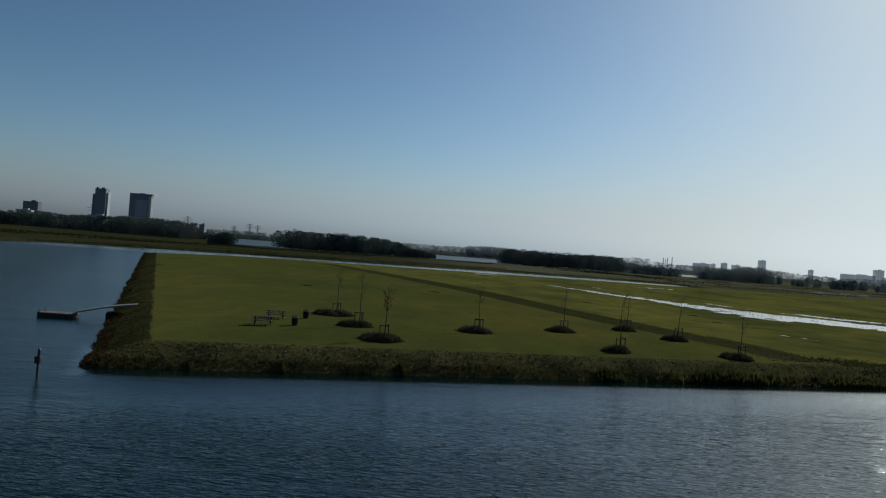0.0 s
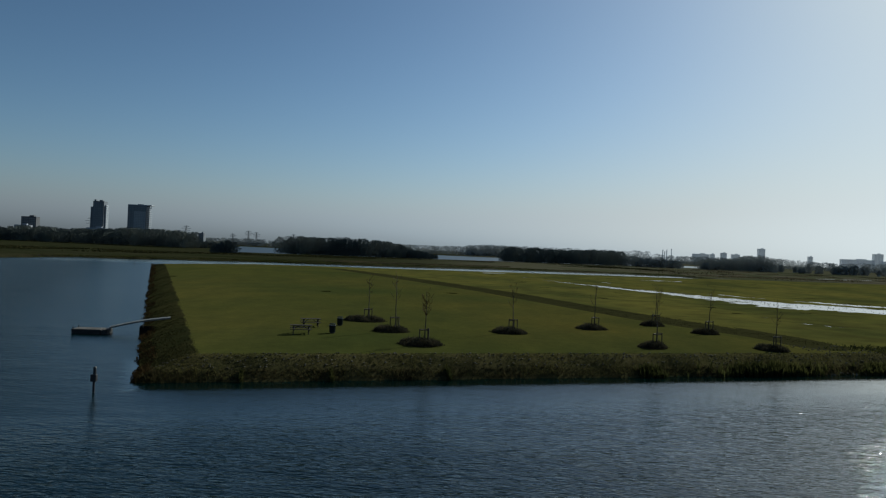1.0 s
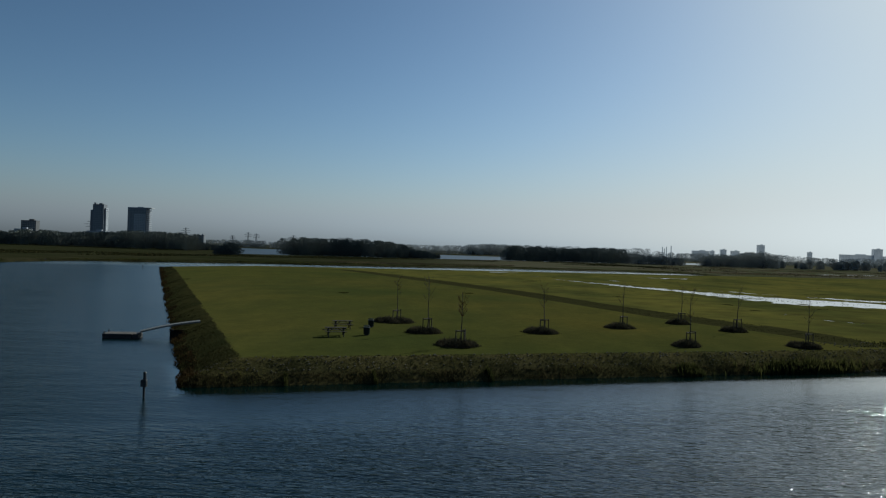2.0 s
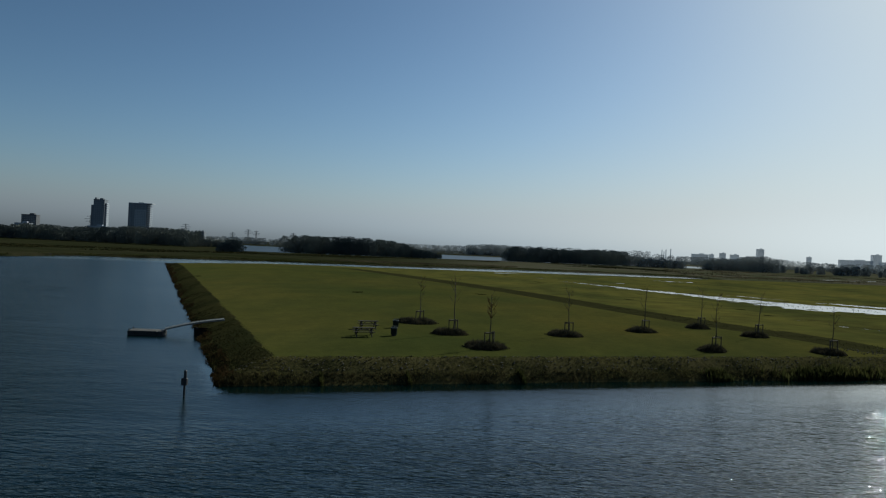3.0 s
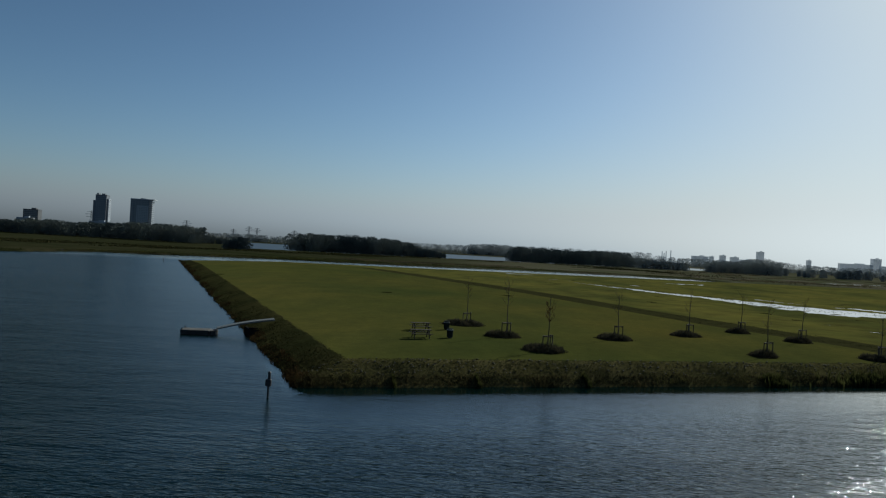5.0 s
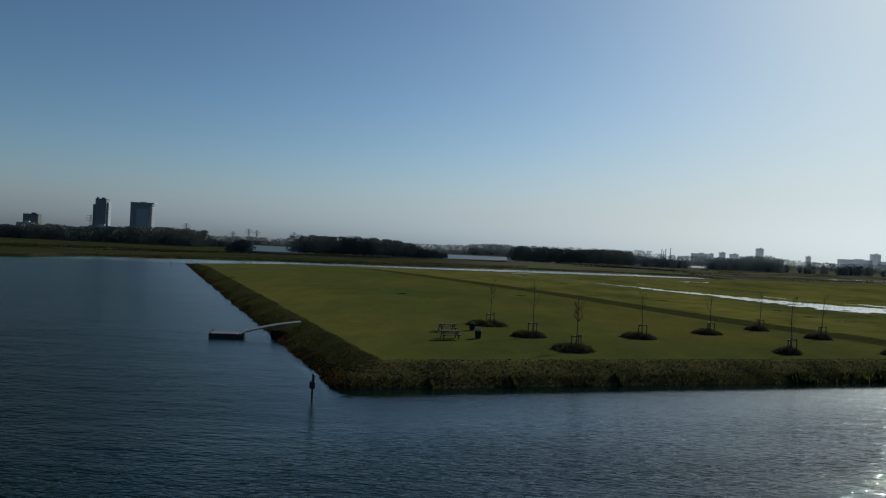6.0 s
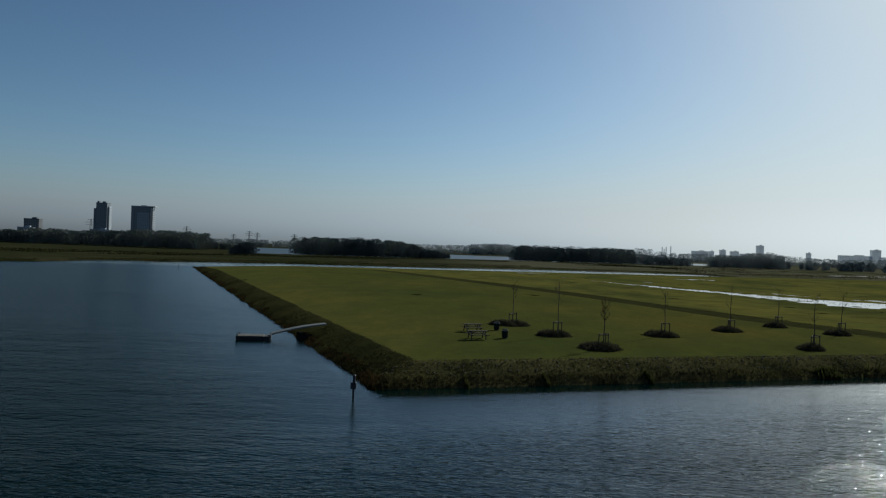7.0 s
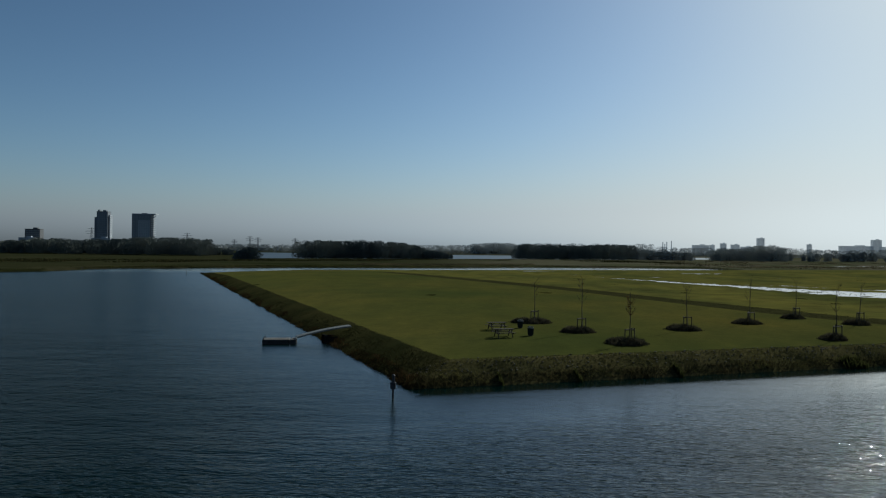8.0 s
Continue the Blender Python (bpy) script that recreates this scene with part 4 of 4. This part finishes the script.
    for (sx, sy), h in zip(feet, tops):
        part("stake", barred((sx, sy, -0.2), (sx * 0.97, sy * 0.97, h), 0.05, 0.048, 8), STAKE, stand)
    for i, k in ((0, 1), (1, 2), (2, 0)):
        (ax, ay), (bx, by) = feet[i], feet[k]
        h = min(tops[i], tops[k]) - 0.06
        bm = bmesh.new()
        bar(bm, (ax, ay, h), (bx, by, h), 0.04, 0.04, 6)
        part("rail", bm, STAKE, stand)
    part("tie", boxed((0.42, 0.03, 0.05), pose(-0.18, -0.13, min(tops) - 0.1, 0, 0, 31)), IRON, stand, "black rubber tie")


for i, (x, y, tall, leaves) in enumerate(((-14.5, 78.2, 4.4, 60), (-10.5, 69.6, 5.3, 50), (-7.08, 63.2, 4.6, 220), (0.97, 73.4, 4.5, 50), (10.3, 81.1, 4.5, 40), (18.73, 88.7, 4.3, 30), (14.36, 69.75, 4.8, 60), (22.98, 82.05, 4.6, 30), (26.5, 72.7, 4.3, 40))):
    young_tree(x, y, tall, 70 + i, leaves)


# ---- picnic place ----
def lawn_at(x, y):
    return float(heights_at(np.array([x]), np.array([y]))[0])


def picnic_table(x, y, turn):
    ob = base("picnic_table", pose(x, y, lawn_at(x, y), 0, 0, turn), "weathered wooden picnic table with fixed benches on the lawn", "picnic table", "picnic tables")
    for i in range(5):
        part("tabletop_plank", boxed((1.95, 0.135, 0.045), pose(0, (i - 2) * 0.147, 0.745), 0.006), PLANK, ob)
    for s in (-1, 1):
        for k in range(2):
            part("bench_plank", boxed((1.95, 0.135, 0.045), pose(0, s * (0.64 + k * 0.147), 0.445), 0.006), PLANK, ob)
    for s in (-1, 1):
        for w in (-1, 1):
            bm = boxed((0.09, 0.045, 0.90), Matrix.Translation((s * 0.68, w * 0.49, 0.35)) @ (Vector((0, -w * 0.46, 0.74)).to_track_quat("Z", "Y").to_matrix().to_4x4()), 0.005)
            part("leg", bm, FRAMEWOOD, ob)
        part("seat_beam", boxed((0.045, 1.62, 0.09), pose(s * 0.68 + 0.07, 0, 0.375), 0.005), FRAMEWOOD, ob)
        part("top_beam", boxed((0.045, 0.70, 0.09), pose(s * 0.68 + 0.07, 0, 0.675), 0.005), FRAMEWOOD, ob)
        bm = boxed((0.62, 0.07, 0.045), pose(s * 0.42, 0, 0.53, 0, s * 38, 0), 0.004)
        part("brace", bm, FRAMEWOOD, ob)


picnic_table(-18.9, 70.4, 17)
picnic_table(-18.4, 64.8, 15)


def litter_bin(x, y, turn):
    ob = base("litter_bin", pose(x, y, lawn_at(x, y), 0, 0, turn), "dark steel litter bin with pale rim on the lawn", "litter bin", "litter bins")
    bm = bmesh.new()
    bmesh.ops.create_cone(bm, cap_ends=True, segments=20, radius1=0.265, radius2=0.28, depth=0.66, matrix=pose(0, 0, 0.41))
    body = part("body", bm, BINM, ob)
    part("foot", barred((0, 0, -0.05), (0, 0, 0.09), 0.2, 0.2, 16), IRON, ob)
    bm = bmesh.new()
    bmesh.ops.create_cone(bm, cap_ends=False, segments=24, radius1=0.305, radius2=0.305, depth=0.06, matrix=pose(0, 0, 0.74))
    bmesh.ops.solidify(bm, geom=bm.faces[:], thickness=0.02)
    part("rim", bm, RIM, ob, "pale galvanised rim")
    bm = bmesh.new()
    bmesh.ops.create_cone(bm, cap_ends=True, segments=20, radius1=0.29, radius2=0.24, depth=0.04, matrix=pose(0, 0, 0.88))
    lid = part("lid", bm, BINM, ob)
    for s in (-1, 1):
        part("lid_post", barred((s * 0.2, 0, 0.72), (s * 0.2, 0, 0.86), 0.015), IRON, lid)
    for i in range(10):
        a = i * 0.6283
        part("slat", boxed((0.05, 0.015, 0.56), pose(math.cos(a) * 0.282, math.sin(a) * 0.282, 0.42, 0, 0, math.degrees(a) + 90) @ pose(0, 0, 0, 2.5)), BINM, body)


litter_bin(-16.4, 72.4, 10)
litter_bin(-15.8, 66.0, 40)


# ---- landing stage ----
def pontoon(x, y, turn):
    ob = base("pontoon", pose(x, y, 0, 0, 0, turn), "dark floating landing pontoon with a boarded deck", "pontoon")
    main_float = part("float", boxed((2.75, 1.7, 0.72), pose(1.375, 0.85, 0.06), 0.05), FLOATM, ob)
    part("float", boxed((0.55, 1.7, 0.70), pose(3.13, 0.85, 0.06), 0.05), FLOATM, ob, "short second float")
    part("fender", boxed((2.9, 0.06, 0.12), pose(1.43, -0.03, 0.36), 0.02), IRON, main_float, "black rubber fender")
    for i in [k for k in range(22) if k != 18]:
        part("deck_board", boxed((0.14, 1.74, 0.035), pose(0.09 + i * 0.152, 0.85, 0.445), 0.004), DECK, ob)
    for px, py in ((0.12, 0.15), (0.12, 1.55)):
        part("bollard", barred((px, py, 0.45), (px, py, 0.68), 0.05, 0.06), IRON, ob)


pontoon(-42.9, 70.2, 10)


def gangway(a, b):
    a, b = Vector(a), Vector(b)
    flat = Vector((b.x - a.x, b.y - a.y, 0))
    length = flat.length
    ob = base("gangway", Matrix.Translation(a) @ pose(0, 0, 0, 0, 0, math.degrees(math.atan2(flat.y, flat.x))), "slightly arched pale aluminium gangway from bank to pontoon", "gangway")

    def rise(s):
        return (b.z - a.z) * s + 0.13 * math.sin(math.pi * s)

    n = 14
    for side in (-0.6, 0.6):
        bm = bmesh.new()
        for i in range(n):
            s0, s1 = i / n, (i + 1) / n
            p, r = Vector((s0 * length, side, rise(s0))), Vector((s1 * length, side, rise(s1)))
            m = Matrix.Translation((p + r) / 2) @ (r - p).to_track_quat("X", "Z").to_matrix().to_4x4()
            box(bm, ((r - p).length + 0.02, 0.06, 0.11), m)
        part("side_beam", bm, ALU, ob)
    for i in range(40):
        s = (i + 0.5) / 40
        slope = math.degrees(math.atan2(rise(s + 0.01) - rise(s - 0.01), 0.02 * length))
        part("tread", boxed((length / 40 - 0.015, 1.14, 0.03), pose(s * length, 0, rise(s) + 0.07, 0, -slope), 0.004), ALU, ob)


gangway((-39.7, 71.6, 0.62), (-34.5, 73.9, 1.62))


def abutment(x, y, turn):
    """The bank end of the gangway: tarred boards driven in at the waterline, with a capping beam."""
    ob = base("gangway_abutment", pose(x, y, 0, 0, 0, turn), "dark tarred board abutment under the gangway at the bank", "abutment")
    for i in range(8):
        part("board", boxed((0.09, 0.21, 1.6 + 0.04 * (i % 3)), pose(0.015 * (i % 2), (i - 3.5) * 0.22, -0.2), 0.01), TAR, ob)
    part("capping_beam", boxed((0.2, 1.9, 0.16), pose(0.03, 0, 0.66), 0.02), TAR, ob)
    for s in (-1, 1):
        part("pile", barred((-0.12, s * 0.8, -1.2), (-0.12, s * 0.8, 0.72), 0.11), TAR, ob)
        part("wing_board", boxed((1.2, 0.08, 1.0), pose(0.6, s * 0.9, 0.15), 0.01), TAR, ob)


abutment(-36.9, 72.7, 23.9)

post = base("marker_post", pose(-26.4, 45.07, 0), "dark iron post with a small box standing in the water", "marker post")
part("pole", barred((0, 0, -1.2), (0, 0, 1.15), 0.07, 0.07, 12), IRON, post)
part("box", boxed((0.36, 0.24, 0.44), pose(0, -0.02, 0.94), 0.02), IRON, post, "dark metal box")
top_pole = part("top_pole", barred((0.03, 0, 1.1), (0.03, 0, 1.6), 0.1, 0.09, 12), IRON, post)
part("cap", barred((0.03, 0, 1.59), (0.03, 0, 1.66), 0.11, 0.06, 12), IRON, top_pole)

stick = base("mooring_stake", pose(-120.8, 237.7, 0), "thin wooden stake standing in the water off the bank", "stake")
part("pole", barred((0, 0, -1.0), (0.04, 0, 1.5), 0.09, 0.07, 8), STAKE, stick)

# darker tussocks scattered over the wet field and the marsh behind it
g = np.random.default_rng(610)
middle = np.column_stack([g.uniform(8, 120, 40), g.uniform(105, 300, 40)])
middle = middle[(middle[:, 0] - 1.6) * 0.8935 + (middle[:, 1] - 149) * 0.449 > 9]
xy = np.concatenate([m + g.normal(0, 1, (80, 2)) * np.array([g.uniform(0.4, 1.8), g.uniform(0.3, 0.9)]) for m in middle])
p = np.column_stack([xy, heights_at(xy[:, 0], xy[:, 1])])
p = p[p[:, 2] > 1.2]
tagged(tufts("field_tussocks", p, g.uniform(0.04, 0.12, len(p)), 1.4, 4, DARK_SHADEGRASS, 611, 0.045), "dark low tussocks scattered over the wet field", "tussocks", kind="stuff")
middle = np.column_stack([g.uniform(90, 480, 60), g.uniform(480, 700, 60)])
xy = np.concatenate([m + g.normal(0, 1, (60, 2)) * np.array([g.uniform(2, 8), g.uniform(2, 6)]) for m in middle])
p = np.column_stack([xy, heights_at(xy[:, 0], xy[:, 1])])
p = p[p[:, 2] > 0.2]
tagged(tufts("marsh_tussocks", p, g.uniform(0.3, 0.9, len(p)), 0.9, 4, REED, 612, 0.15), "brown reed tussocks on the far marsh", "reeds", kind="stuff")

# tufts of sedge in the grass
for i, (x, y, half) in enumerate(((-29, 122.5, 0.7), (-7.6, 134, 1.1), (-70, 154, 0.8), (1.6, 266, 1.5), (40, 135, 0.8))):
    g = np.random.default_rng(500 + i)
    xy = np.column_stack([x + g.normal(0, half * 0.5, 130), y + g.normal(0, half * 0.8, 130)])
    tagged(tufts("sedge_patch", np.column_stack([xy, heights_at(xy[:, 0], xy[:, 1])]), g.uniform(0.06, 0.16, 130), 1.0, 4, SEDGE, 520 + i, 0.05), "small dark patch of sedge in the grass", "sedge", "sedge patches", "stuff")

# small jetty on the far shore
jetty = base("small_jetty", pose(-182.5, 277, 0, 0, 0, 5), "low dark timber jetty at the far waterline", "jetty")
jetty_deck = part("deck", boxed((4.4, 2.2, 0.6), pose(0, 0, 0.5), 0.03), TAR, jetty)
for px in (-2.0, 0.0, 2.0):
    part("pile", barred((px, -0.8, -1.2), (px, -0.8, 0.6), 0.11), FRAMEWOOD, jetty_deck)

# ---- stones on the near bank ----
def stones(name, label, n, a, way, length, lo, hi, seed, material=STONE):
    q = np.random.default_rng(seed)
    p, _ = scatter(q, n, a, way, length, lo, hi)
    corner = np.array([(1, 0, 0), (0, 1, 0), (-1, 0, 0), (0, -1, 0), (0, 0, 1), (0, 0, -1), (0.6, 0.6, 0.5), (-0.6, 0.6, 0.5), (-0.6, -0.6, 0.5), (0.6, -0.6, 0.5)], float)
    tri = [(4, 6, 7), (4, 7, 8), (4, 8, 9), (4, 9, 6), (6, 0, 1), (6, 1, 7), (7, 1, 2), (7, 2, 8), (8, 2, 3), (8, 3, 9), (9, 3, 0), (9, 0, 6), (0, 5, 1), (1, 5, 2), (2, 5, 3), (3, 5, 0)]
    verts, faces = [], []
    for c in p:
        size = q.uniform(0.035, 0.085) * np.array([q.uniform(0.8, 1.4), q.uniform(0.8, 1.3), q.uniform(0.5, 0.9)])
        t = q.uniform(0, 6.28)
        pts = corner * q.uniform(0.8, 1.2, (10, 1)) * size
        pts = np.column_stack([pts[:, 0] * math.cos(t) - pts[:, 1] * math.sin(t), pts[:, 0] * math.sin(t) + pts[:, 1] * math.cos(t), pts[:, 2]]) + c + np.array([0, 0, 0.05])
        k = len(verts)
        verts += pts.tolist()
        faces += [(k + i, k + j, k + l) for i, j, l in tri]
    return tagged(new(name, mesh_from(name, verts, faces, material)), label, "stones", kind="stuff")


stones("bank_stones", "grey rubble stones showing through the bank grass", 1000, NEAR_AT, NEAR_WAY, 95, 1.1, 3.2, 77)
stones("bank_stones", "grey rubble stones at the end of the ditch", 160, np.array([29.5, 74.5]), NEAR_WAY, 12, -3.5, 3.0, 79)
stones("bank_stones", "pale rubble stones at the waterline", 300, NEAR_AT + 50 * NEAR_WAY, NEAR_WAY, 40, -0.08, 0.12, 78, PALESTONE)
